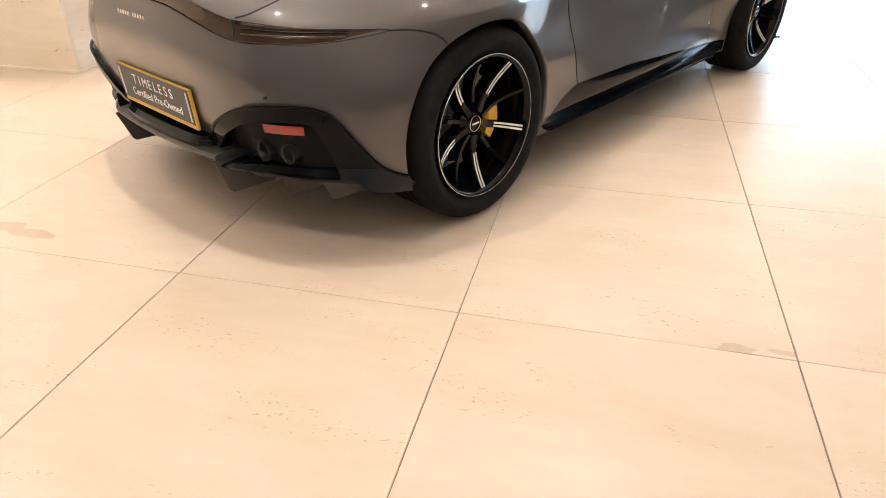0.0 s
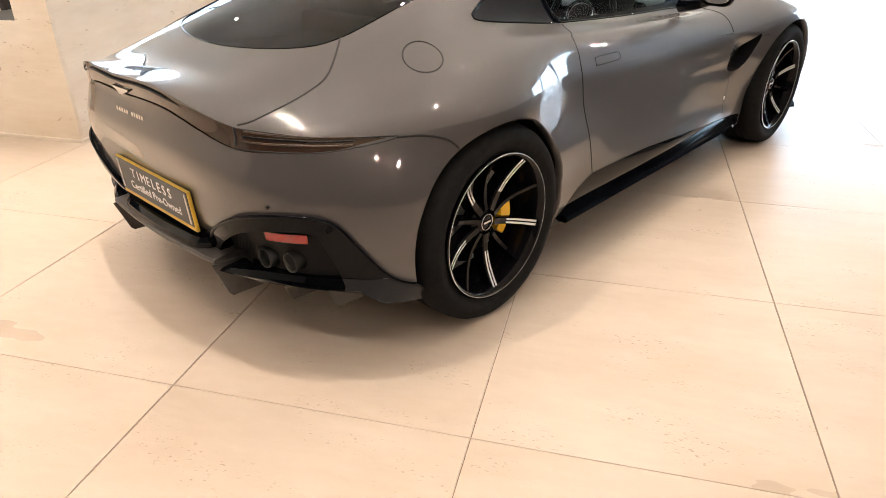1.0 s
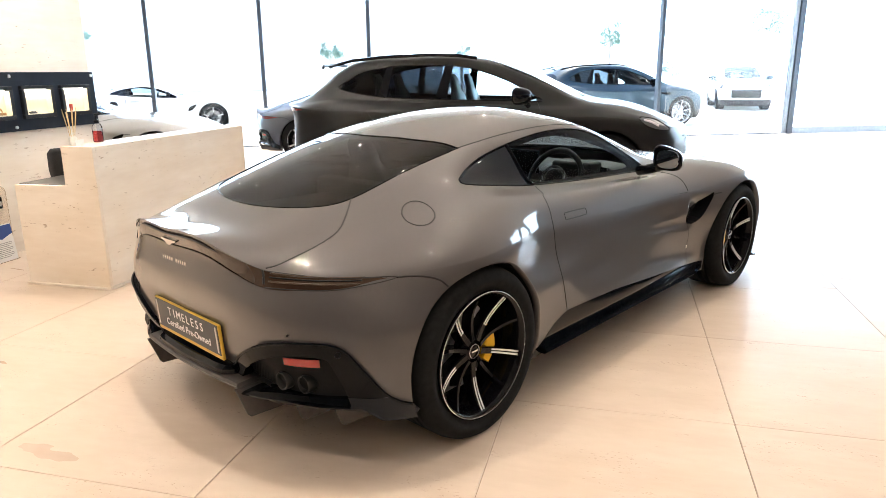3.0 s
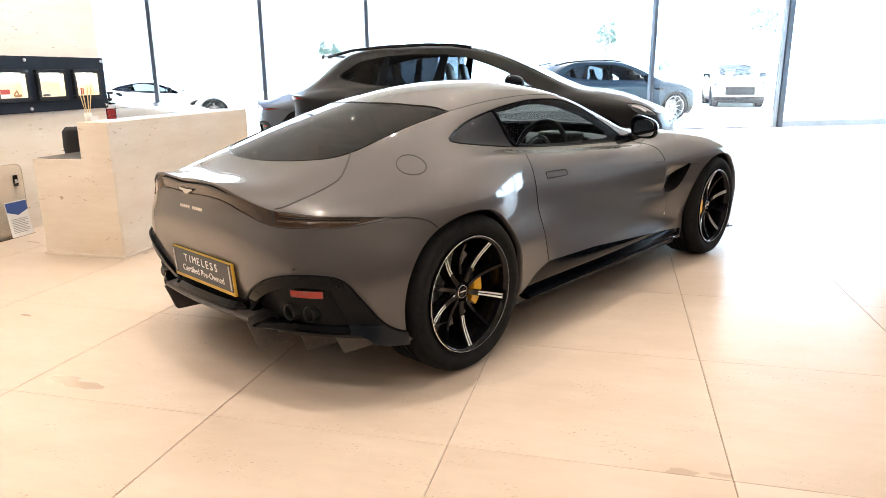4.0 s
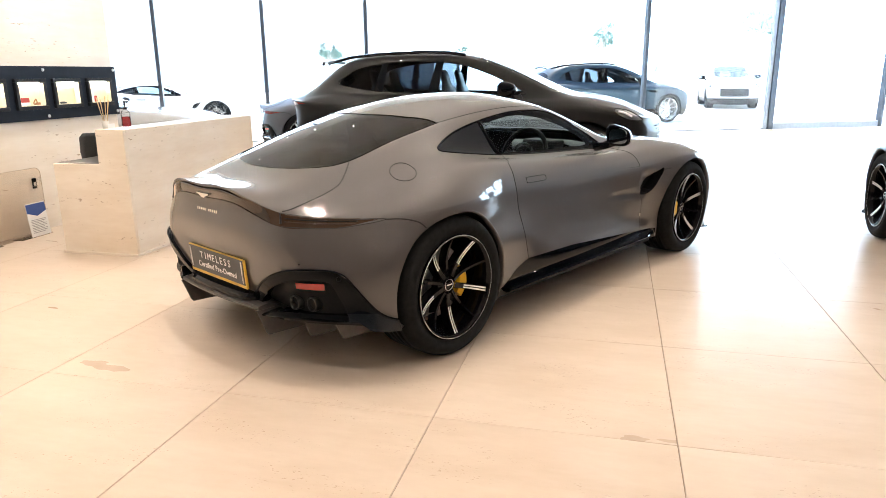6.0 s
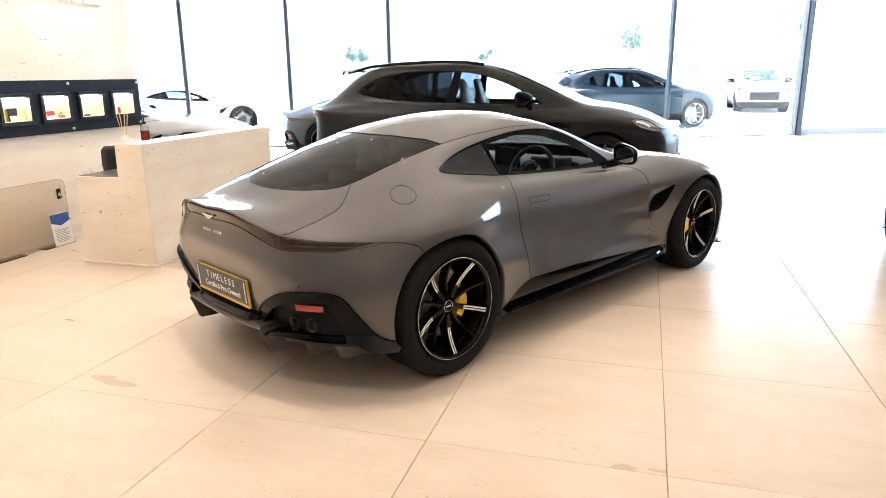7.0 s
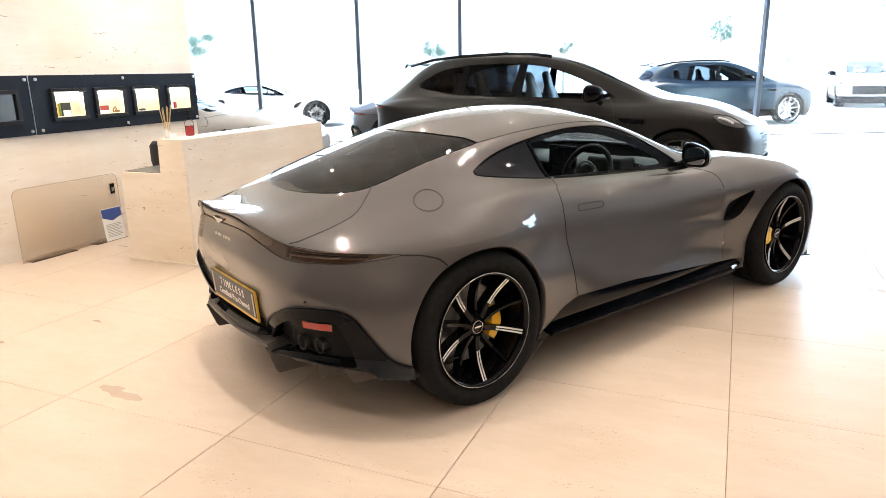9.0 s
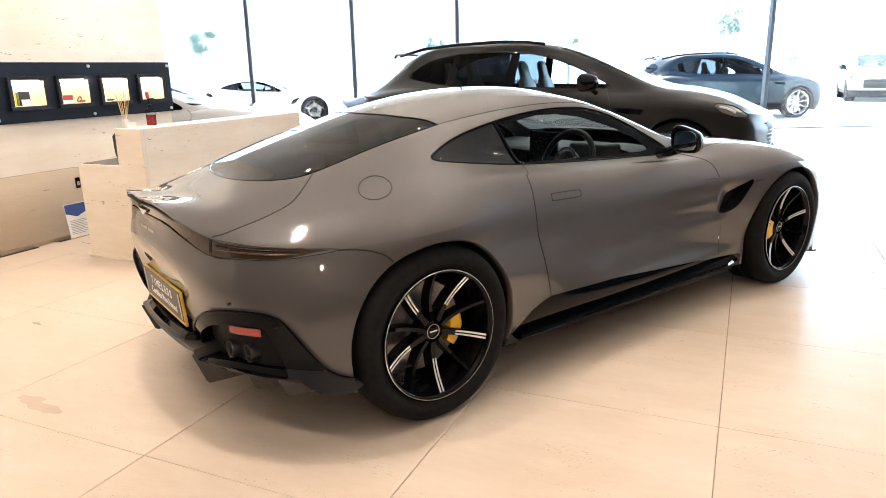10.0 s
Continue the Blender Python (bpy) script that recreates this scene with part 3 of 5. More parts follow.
M_DISC = mat("brake_disc", (0.30, 0.29, 0.28), 0.35, 0.9, vary=0.15, scale=80)
M_CALIPER = mat("yellow_caliper", (0.80, 0.44, 0.010), 0.35, coat=0.3)
M_RED = mat("red_reflector", (0.34, 0.012, 0.010), 0.15, coat=1.0)
M_TINT = tint_glass("rear_glass_tint", (0.10, 0.11, 0.12), 1.68)
M_CLEAR = tint_glass("side_glass_tint", (0.78, 0.88, 0.91), 1.15)
M_SCREEN = tint_glass("windscreen_glass", (0.78, 0.88, 0.91), 1.15, 0.10)
M_PILLAR = mat("pillar_black", (0.003, 0.0034, 0.0045), 0.25, vary=0.2, scale=60, spec=0.02)
M_RIM_HIDE = mat("wheel_leather", (0.006, 0.006, 0.007), 0.28, vary=0.25, scale=160, bump=0.10, spec=0.22)
M_QUARTER = mat("dark_quarter_glass", (0.006, 0.008, 0.012), 0.05, spec=0.45)
M_PLATE = mat("plate_grey", (0.045, 0.050, 0.055), 0.4, vary=0.08, scale=30)
M_PLATE_EDGE = mat("plate_yellow", (0.62, 0.40, 0.05), 0.35, vary=0.15, scale=25)
M_LETTER = mat("plate_letter", (0.80, 0.80, 0.80), 0.5)
M_LEATHER = mat("black_leather", (0.028, 0.031, 0.035), 0.5, vary=0.3, scale=160, bump=0.15)
# black trim with the windows' bluish reflection put into its colour
M_FOOT = mat("trim_reflection_tint", (0.006, 0.009, 0.014), 0.16, vary=0.15, scale=40, spec=0.4)
M_DASH = mat("dash_leather", (0.030, 0.034, 0.039), 0.45, vary=0.25, scale=160, bump=0.15)
M_FIN = mat("diffuser_grey", (0.065, 0.058, 0.054), 0.34, vary=0.15, scale=40)
M_EXHAUST = mat("exhaust_metal", (0.05, 0.05, 0.05), 0.3, 0.9)
M_MIRROR = mat("mirror_face", (0.50, 0.52, 0.54), 0.02, 1.0)


def spoke(length, w0, w1, d0, d1, bow):
    """A wheel spoke along +x in the plane of the wheel; its face looks to -y."""
    bm = bmesh.new()
    rows = []
    for i in range(7):
        f = i / 6
        x, w, d = 0.045 + (length - 0.045) * f, (w0 + (w1 - w0) * f) / 2, d0 + (d1 - d0) * f
        y = bow * math.sin(math.pi * min(f * 0.9 + 0.05, 1)) - 0.046 * f ** 1.6
        rows.append([bm.verts.new(c) for c in ((x, y + d, -w * 1.2), (x, y + 0.006, -w), (x, y, -w * 0.75), (x, y, w * 0.75), (x, y + 0.006, w), (x, y + d, w * 1.2))])
    for a, b in zip(rows, rows[1:]):
        for k in range(5):
            bm.faces.new((a[k], a[k + 1], b[k + 1], b[k]))
    return bm


def wheel(parent, m, angle, caliper_at, rim=0.262, tyre=0.357, width=0.29, face=-0.045, stripes=True, metal=None, spokes=10, brake=None, inset=0.0):
    """A road wheel under a car: its outer face looks to -y of the pose m, the hub cap at the origin."""
    alloy = metal or M_WHEEL
    hub = new("wheel")
    hub.parent, hub.matrix_local = parent, m
    o = -0.05                                # the tyre's outer wall
    prof = [(rim - 0.012, o + 0.02), (rim + 0.006, o + 0.004), (rim + 0.035, o - 0.012), (tyre - 0.045, o - 0.014), (tyre - 0.018, o - 0.003), (tyre - 0.006, o + 0.016), (tyre, o + 0.045)]
    for k in range(1, 5):                    # tread grooves
        y = o + 0.045 + (width - 0.10) * k / 5
        prof += [(tyre, y - 0.006), (tyre - 0.008, y - 0.005), (tyre - 0.008, y + 0.005), (tyre, y + 0.006)]
    prof += [(tyre, o + width - 0.055), (tyre - 0.02, o + width - 0.01), (rim, o + width - 0.03)]
    part("tyre", lathe(prof, 96), M_RUBBER, hub, smooth=False)
    for p in hub.children[-1].data.polygons:
        p.use_smooth = True
    part("rim", lathe([(rim - 0.006, o + 0.012), (rim + 0.002, o + 0.004), (rim + 0.004, o - 0.004), (rim - 0.003, o - 0.008), (rim - 0.012, o - 0.003), (rim - 0.018, o + 0.02), (rim - 0.028, o + 0.07), (rim - 0.030, o + 0.22), (rim - 0.004, o + 0.235)], 96), alloy, hub, smooth=True)
    if stripes:
        part("rim_edge", lathe([(rim + 0.0002, o - 0.0078), (rim - 0.0008, o - 0.0090), (rim - 0.0020, o - 0.0088)], 96), M_MACHINED, hub, "bright machined rim edge", smooth=True)
    arm = mesh_of("spoke", spoke(rim - 0.006, 0.030, 0.027, 0.05, 0.05, 0.014), alloy)
    slim = mesh_of("spoke", spoke(rim - 0.006, 0.021, 0.016, 0.05, 0.04, 0.022), alloy)
    bright = bmesh.new()
    for z in (-0.0062, 0.0062):
        for i in range(4):
            f0, f1 = 0.34 + 0.66 * i / 4, 0.34 + 0.66 * (i + 1) / 4
            q = []
            for f in (f0, f1):
                x, y = 0.045 + (rim - 0.053) * f, 0.014 * math.sin(math.pi * min(f * 0.9 + 0.05, 1)) - 0.046 * f ** 1.6 - 0.0012
                hw = 0.0030 + 0.0012 * f
                q.append([bright.verts.new((x, y, z * (0.85 + 0.3 * f) - hw)), bright.verts.new((x, y, z * (0.85 + 0.3 * f) + hw))])
            bright.faces.new((q[0][0], q[0][1], q[1][1], q[1][0]))
    stripe = mesh_of("machined_stripe", bright, M_MACHINED)
    for k in range(spokes):
        a = angle + 360 / spokes * k
        s = new("spoke", arm if k % 2 == 0 else slim)
        s.parent, s.matrix_local = hub, pose(0, face + 0.045, 0, 0, -a, 0)
        if stripes and k % 2 == 0:
            st = new("machined_stripe", stripe)
            st.parent, st.matrix_local = s, Matrix()
            tagged(st, "pair of bright machined lines")
    part("hub", lathe([(0.0, 0.004), (0.030, 0.002), (0.036, 0.008), (0.060, 0.016), (0.066, 0.03), (0.066, 0.06)], 40), alloy, hub, smooth=True)
    part("hub_badge", box(-0.019, 0.019, -0.0015, 0.003, -0.003, 0.006, 0.0015), M_CHROME, hub, "small winged chrome badge")
    part("badge_ring", lathe([(0.0275, 0.001), (0.0290, -0.0015), (0.0305, 0.001)], 40), M_CHROME, hub, smooth=True)
    part("brake_disc", lathe([(0.07, 0.085), (0.185, 0.085), (0.187, 0.088), (0.187, 0.112), (0.07, 0.112)], 64), M_DISC, hub, "grey drilled brake disc", smooth=False)
    part("disc_bell", lathe([(0.0, 0.06), (0.085, 0.06), (0.09, 0.07), (0.09, 0.11)], 40), M_DISC, hub)
    cal = bmesh.new()
    span = 30
    rows = []
    for i in range(9):
        a = radians(caliper_at - span + 2 * span * i / 8)
        taper = 0.012 * abs(i - 4) / 4
        rows.append([cal.verts.new(((r - inset) * math.cos(a), y - inset * 0.55, (r - inset) * math.sin(a))) for r, y in ((0.140 + taper, 0.058), (0.148, 0.046), (0.202 - taper, 0.046), (0.216 - taper, 0.058), (0.219 - taper, 0.13), (0.140, 0.13))])
    for a, b in zip(rows, rows[1:]):
        for k in range(6):
            cal.faces.new((a[k], a[(k + 1) % 6], b[(k + 1) % 6], b[k]))
    cal.faces.new(rows[0]), cal.faces.new(rows[-1][::-1])
    part("brake_caliper", cal, brake or M_CALIPER, hub, "bright yellow brake caliper")
    return hub


def text_mesh(words, size, material, name="lettering", depth=0.0008):
    cu = bpy.data.curves.new(name, "FONT")
    cu.body, cu.size, cu.extrude, cu.align_x, cu.align_y, cu.resolution_u = words, size, depth, "CENTER", "CENTER", 3
    ob = bpy.data.objects.new(name, cu)
    me = bpy.data.meshes.new_from_object(ob)
    bpy.data.objects.remove(ob)
    me.materials.append(material)
    return me


def coupe(paint, m, label, detail=True, group="", alloy=None, lamp=None):
    """The two-seat coupe with its parts; x forward from the rear axle, right-hand drive."""
    car = thing("coupe_car", m, label, "car", group)
    top, low = body_sheets(COUPE_CREST, COUPE_LOWER, COUPE_UPPER, 2)
    def flute(d):
        f = np.clip((d[:, 0] - 1.42) / 0.64, 0, 1)
        mid, half = 0.592 - 0.045 * f, 0.012 + 0.045 * f
        across = np.clip((d[:, 2] - mid) / half, -1, 1)
        return np.where((d[:, 1] < -0.5) & (d[:, 0] > 1.42) & (d[:, 0] < 2.3), -0.008 * smooth(0, 1, f) * (1 - smooth(2.02, 2.12, d[:, 0])) * (1 - across ** 2) ** 2, 0.0)
    low = low.sunk(flute)
    skin = Skin([top, low])
    # wheel openings
    for cx, cz, r in ((0.0, 0.352, 0.388), (2.70, 0.355, 0.388)):
        low.split(lambda d, cx=cx, cz=cz, r=r: np.hypot(d[:, 0] - cx, np.minimum(d[:, 2] - cz, 0.0) * 0.8 + np.maximum(d[:, 2] - cz, 0)) - r)
    rear_glass = top.split(lambda d: away(d[:, 0], d[:, 1], outline(REAR_GLASS)))
    screen = top.split(lambda d: away(d[:, 0], d[:, 1], outline(WINDSCREEN)))
    side = top.split(lambda d: np.where(d[:, 1] < -0.42, away(d[:, 0], d[:, 2], outline(SIDE_GLASS, 5)), 9))
    vent = low.split(lambda d: np.where(d[:, 1] < -0.5, away(d[:, 0], d[:, 2], outline(SIDE_VENT)), 9))
    # the light band under the tail lip runs out into the lamps
    def band(d):
        s, t = d[:, 6], d[:, 7]
        hi = 0.12 - 0.10 * smooth(1.2, 2.0, s)
        lo = 0.78 + 0.36 * smooth(1.0, 2.0, s) - 0.32 * smooth(2.0, 3.0, s) - 0.74 * smooth(2.9, 3.97, s)
        return np.where(s < 4.2, np.maximum(hi - t, t - lo), 9.0)
    lamps = low.split(band)
    tail = low.split(lambda d: np.where(d[:, 0] < -0.30, away(d[:, 1], d[:, 2], np.array(TAIL_TRIM)), 9))
    tail.split(lambda d: np.maximum.reduce([d[:, 2] - 0.303, 0.345 - np.abs(d[:, 1]), np.abs(d[:, 1]) - 0.826 - (0.303 - d[:, 2]) * 0.95]))
    sill = low.split(lambda d: np.where((d[:, 0] > 0.1) & (d[:, 1] < -0.5), away(d[:, 0], d[:, 2], np.array(SILL_TRIM)), 9))
    if detail:
        lining = new("inner_lining", sheet_mesh("inner_lining", [top], M_LEATHER, -0.022))
        lining.parent = car
    body = new("body", sheet_mesh("body", [top, low], paint))
    body.parent = car

    def skin_part(name, sheets, material, label="", push=0.0, side=0, parent=None):
        ob = new(name, sheet_mesh(name, sheets, material, push, side))
        ob.parent = parent or car
        return tagged(ob, label) if label else ob

    skin_part("rear_window", [rear_glass], M_TINT, "dark tinted rear window", -0.002)
    skin_part("windscreen", [screen], M_SCREEN, "curved windscreen", -0.002)
    pillar = lambda d: (d[:, 0] - 0.655) - (0.935 - d[:, 2]) * 0.30
    quarter = side.split(pillar)
    clear = side.split(lambda d: away(d[:, 0], d[:, 2], np.array(CLEAR_GLASS)))
    for sgn in (-1, 1):
        skin_part("window_surround", [side], M_PILLAR, "gloss black window surround", -0.001, sgn)
        skin_part("door_window", [clear], M_CLEAR, "clear side window", -0.002, sgn)
        skin_part("quarter_window", [quarter], M_QUARTER, "black rear quarter window", -0.002, sgn)
    skin_part("light_band", [lamps], lamp or M_SMOKE, "red tail light band" if lamp else "smoked tail light band with slim lamps", -0.004)
    inner = tail.split(lambda d: np.maximum.reduce([away(d[:, 1], d[:, 2], np.array(TAIL_TRIM)) + 0.046, 0.335 - np.abs(d[:, 1]), np.abs(d[:, 1]) - 0.80 + (d[:, 2] - 0.30) * 0.38, 0.305 - d[:, 2]]))
    for sgn in (-1, 1):
        part("trim_return", rim_wall(tail, 0.014, -0.035, (-sgn,)), M_GLOSS, car)
    # lower trim split off to carry the painted bluish reflection
    foot = tail.split(lambda d: np.maximum(d[:, 2] - 0.345 + (np.abs(d[:, 1]) - 0.78) * 0.10, 0.775 - np.abs(d[:, 1])))
    for sgn in (-1, 1):
        skin_part("trim_foot", [foot], M_FOOT, "foot of the black bumper trim, window reflection tinted in", 0.017, sgn)
    skin_part("rear_trim", [tail], M_GLOSS, "gloss black rear bumper trim", 0.014)
    edge_dist = lambda d: np.minimum(d[:, 0] - 2.008, 0.745 - (d[:, 0] - 2.0) * 0.11 - d[:, 2])
    scoop_part = vent.split(lambda d: -away(d[:, 0], d[:, 2], outline(VENT_VOID, 4)))
    scoop_part = scoop_part.sunk(lambda d: -0.034 * smooth(0.0, 0.11, edge_dist(d)))
    on_rim = lambda d: np.abs(away(d[:, 0], d[:, 2], outline(SIDE_VENT))).max() < 0.004
    for sgn in (1, -1):
        skin_part("vent_scoop", [scoop_part], paint, "painted scoop of the side vent", 0.0, sgn)
        part("vent_wall", rim_wall(vent, 0.0, -0.085, (sgn,), on_rim), M_SATIN, car, "dark inner wall of the side vent")
    for sgn in (-1, 1):
        skin_part("exhaust_recess", [inner], M_SATIN, "sunken black exhaust surround", -0.035, sgn)
    for sgn in (-1, 1):
        skin_part("sill", [sill], M_GLOSS, "gloss black side sill", 0.002, sgn)
        skin_part("side_vent", [vent], M_SATIN, "dark side vent", -0.085, sgn)
    for sgn in (-1, 1):
        flip = sgn > 0
        y = lambda v: -v if flip else v
        part("trim_edge", skin.seam("rear", TAIL_TRIM[1:13], 0.006, False, 6, -2.4, flip), M_GLOSS, car, smooth=True)
        # wheel wells: painted lip, dark liner
        for cx, cz, r in ((0.0, 0.352, 0.388), (2.70, 0.355, 0.388)):
            lip, liner, inner = bmesh.new(), bmesh.new(), bmesh.new()
            rows, rows2 = [], []
            for i in range(41):
                a = radians(-14 + 208 * i / 40)
                sx, sz = math.cos(a), math.sin(a)
                px, pz = cx + r * sx, cz + r * (sz / 0.8 if sz < 0 else sz)
                p, _ = skin.hit("side", px, pz)
                qx, qz = cx + (r - 0.006) * sx, cz + (r - 0.006) * (sz / 0.8 if sz < 0 else sz)
                rows.append([lip.verts.new((px, y(p.y - 0.001), pz)), lip.verts.new((qx, y(p.y + 0.004), qz)), lip.verts.new((qx, y(p.y + 0.03), qz))])
                rows2.append([liner.verts.new((cx + (r + 0.004) * sx, y(p.y + 0.028), cz + (r + 0.004) * (sz / 0.8 if sz < 0 else sz))), liner.verts.new((cx + (r + 0.004) * sx, y(-0.52), cz + (r + 0.004) * (sz / 0.8 if sz < 0 else sz)))])
            for u, v in zip(rows, rows[1:]):
                lip.faces.new((u[0], u[1], v[1], v[0]))
                lip.faces.new((u[1], u[2], v[2], v[1]))
            for u, v in zip(rows2, rows2[1:]):
                liner.faces.new((u[0], u[1], v[1], v[0]))
            liner.faces.new([u[1] for u in rows2])
            part("arch_lip", lip, paint, car, smooth=True)
            part("arch_liner", liner, M_SATIN, car, "black wheel arch liner")
        # shut lines
        def seam(view, pts, radius=0.0042, closed=False, steps=8, name="shut_line", material=M_SEAM):
            part(name, skin.seam(view, pts, radius, closed, steps, mirrored=flip), material, car, smooth=True)
        seam("side", [(0.672, 0.927), (0.625, 0.905), (0.597, 0.893), (0.590, 0.84), (0.585, 0.777), (0.588, 0.70), (0.595, 0.62), (0.604, 0.55), (0.632, 0.372)])
        seam("side", [(1.90, 0.868), (1.965, 0.845), (2.005, 0.812), (2.012, 0.745)])
        seam("side", [(2.045, 0.528), (2.068, 0.47), (2.072, 0.38), (2.06, 0.29)], 0.0018)
        seam("side", [(2.295, 0.690), (2.315, 0.694), (2.35, 0.696), (2.385, 0.695)])
        seam("top", [(-0.262, -0.45), (-0.33, -0.505), (-0.40, -0.55), (-0.46, -0.563), (-0.56, -0.56), (-0.66, -0.54), (-0.705, -0.512)])
        seam("rear", [(-0.505, 0.787), (-0.512, 0.76), (-0.515, 0.737)])
        seam("side", [(-0.372, 0.746), (-0.30, 0.742), (-0.235, 0.722), (-0.20, 0.69)])
        seam("top", [(0.325, -0.484), (0.5, -0.497), (0.8, -0.51), (1.1, -0.51), (1.34, -0.49)])
        seam("side", [(0.705, 0.788), (0.706, 0.803), (0.718, 0.811), (0.885, 0.806), (0.901, 0.802), (0.907, 0.792), (0.901, 0.781), (0.885, 0.777), (0.72, 0.781)], 0.0034, True, 5, "door_handle")
        seam("top", [(1.93, -0.70), (2.1, -0.655), (2.4, -0.64), (2.8, -0.63), (3.15, -0.58)])
        seam("side", [(p[0], p[1]) for p in SIDE_GLASS], 0.006, True, 4, "window_seal", M_GLOSS)
        part("window_divider", tube([skin.hit("side", 0.655 + 0.30 * (0.935 - z), z)[0] * 1.0 if not flip else Vector((1, -1, 1)) * skin.hit("side", 0.655 + 0.30 * (0.935 - z), z)[0] for z in np.linspace(0.930, 1.118, 8)], 0.008), M_GLOSS, car, smooth=True)
        c0 = Vector((-0.124, -0.687, 0.921))
        flap, n0, _, _ = skin.tree.find_nearest(c0)
        ax = n0.cross(Vector((0, 0, 1))).normalized()
        bx = n0.cross(ax)
        pts = []
        for i in range(40):
            a = 2 * math.pi * i / 40
            q = skin.tree.find_nearest(flap + ax * 0.064 * math.cos(a) + bx * 0.080 * math.sin(a))[0]
            pts.append(q if not flip else Vector((q.x, -q.y, q.z)))
        if not flip:
            part("fuel_flap", tube(pts, 0.0030, 6, True), M_SEAM, car, "round fuel flap outline", smooth=True)
        # lamps: dark strips and glowing-red inner lines at rest
        for z0, z1, rad, mt in ((0.776, 0.757, 0.0035, M_LAMP_IN), (0.762, 0.748, 0.003, M_SATIN), (0.748, 0.738, 0.0035, M_LAMP_IN)):
            part("lamp_strip", skin.seam("rear", [(-0.53, z0), (-0.62, z0 * 0.6 + z1 * 0.4), (-0.70, z0 * 0.3 + z1 * 0.7), (-0.765, z1)], rad, sink=0.6, mirrored=flip), mt, car, smooth=True)
        for pts in ([(-0.520, 0.726), (-0.62, 0.723), (-0.717, 0.722), (-0.80, 0.736), (-0.826, 0.746)], [(-0.513, 0.784), (-0.62, 0.771), (-0.72, 0.760), (-0.80, 0.752), (-0.826, 0.748)]):
            part("lamp_edge", skin.seam("rear", pts, 0.0022, False, 6, mirrored=flip), M_SEAM, car, smooth=True)
        # door mirror
        mh = bmesh.new()
        bmesh.ops.create_uvsphere(mh, u_segments=24, v_segments=14, radius=1.0)
        for v in mh.verts:
            x, yy, z = v.co.x, math.copysign(abs(v.co.y) ** 0.62, v.co.y), math.copysign(abs(v.co.z) ** 0.62, v.co.z)
            v.co = (1.60 + (0.080 * x if x > 0 else 0.05 * max(x, -0.5)), y(-0.892 + 0.080 * yy * (1 - 0.2 * x)), 0.984 + 0.063 * z * (1 - 0.12 * x) * (1 + 0.16 * (yy if not flip else -yy)) + 0.012 * yy * (1 if flip else -1) * (-1))
        mirror = part("door_mirror", mh, M_GLOSS, car, "gloss black door mirror", smooth=True)
        glass = lathe([(0.0, -0.003), (0.96, -0.003), (1.0, 0.0), (1.0, 0.004)], 28, "X")
        for v in glass.verts:
            v.co = (1.571 + v.co.x, y(-0.897) + 0.064 * math.copysign(abs(v.co.y) ** 0.7, v.co.y), 0.983 + 0.050 * math.copysign(abs(v.co.z) ** 0.7, v.co.z))
        part("mirror_glass", glass, M_MIRROR, mirror, "mirror glass")
        part("mirror_stalk", tube([(1.66, y(-0.69), 0.895), (1.64, y(-0.77), 0.915), (1.62, y(-0.86), 0.945)], [0.030, 0.028, 0.026], 12), M_GLOSS, mirror, smooth=True)
        # exhausts, reflector, fins
        for px, py in ((-0.676, -0.548), (-0.640, -0.632)):
            part("exhaust_pipe", lathe([(0.029, -0.02), (0.0325, -0.025), (0.034, -0.020), (0.034, 0.12), (0.029, 0.12), (0.029, -0.02)], 32, "X"), M_EXHAUST, car, "dark round exhaust tip", smooth=True).location = (px, y(py), 0.369)
            part("exhaust_bore", lathe([(0.0, 0.03), (0.031, 0.03)], 24, "X"), M_SEAM, car).location = (px, y(py), 0.369)
        refl = bmesh.new()
        rr = [[(lambda h: h[0] - h[1] * 0.020)(skin.hit("rear", v, z)) for v in np.linspace(-0.582, -0.702, 6)] for z in (0.470, 0.440)]
        for k in range(5):
            f = [refl.verts.new((q.x, y(q.y), q.z)) for q in (rr[0][k], rr[0][k + 1], rr[1][k + 1], rr[1][k])]
            refl.faces.new(f)
        part("reflector", refl, M_RED, car, "red rear reflector")
        for fy, fx0, fx1, fz in ((-0.372, -0.745, -0.45, 0.178), (-0.538, -0.616, -0.38, 0.174), (-0.705, -0.556, -0.36, 0.190)):
            fin = bmesh.new()
            prof = [(fx0 - 0.045, 0.31), (fx0 - 0.022, 0.25), (fx0, fz + 0.012), (fx0 + 0.012, fz), (fx1, fz - 0.012), (fx1, 0.31)]
            sides = [[fin.verts.new((x, y(fy + o), z)) for x, z in prof] for o in (-0.004, 0.004)]
            fin.faces.new(sides[0]), fin.faces.new(sides[1][::-1])
            for k in range(6):
                fin.faces.new((sides[0][k], sides[0][(k + 1) % 6], sides[1][(k + 1) % 6], sides[1][k]))
            part("diffuser_fin", fin, M_FIN, car, "dark grey diffuser fin")
        # lower lip of the exhaust recess, perforated panel, sensors
        lip2 = bmesh.new()
        rows = []
        for k, (a, b, c) in enumerate(outline([(-0.758, -0.380, 0.290), (-0.722, -0.50, 0.296), (-0.652, -0.648, 0.300), (-0.585, -0.76, 0.303), (-0.535, -0.830, 0.303)], 5, False)):
            h, w = 0.006 + 0.018 * min(1, k / 6), 0.006 + 0.018 * min(1, k / 6)
            rows.append([lip2.verts.new((a + o, y(b), c + u)) for o, u in ((-0.012, 0), (0.002, h), (0.075, h + 0.006), (0.075, -w), (0.010, -w), (-0.008, -0.006))])
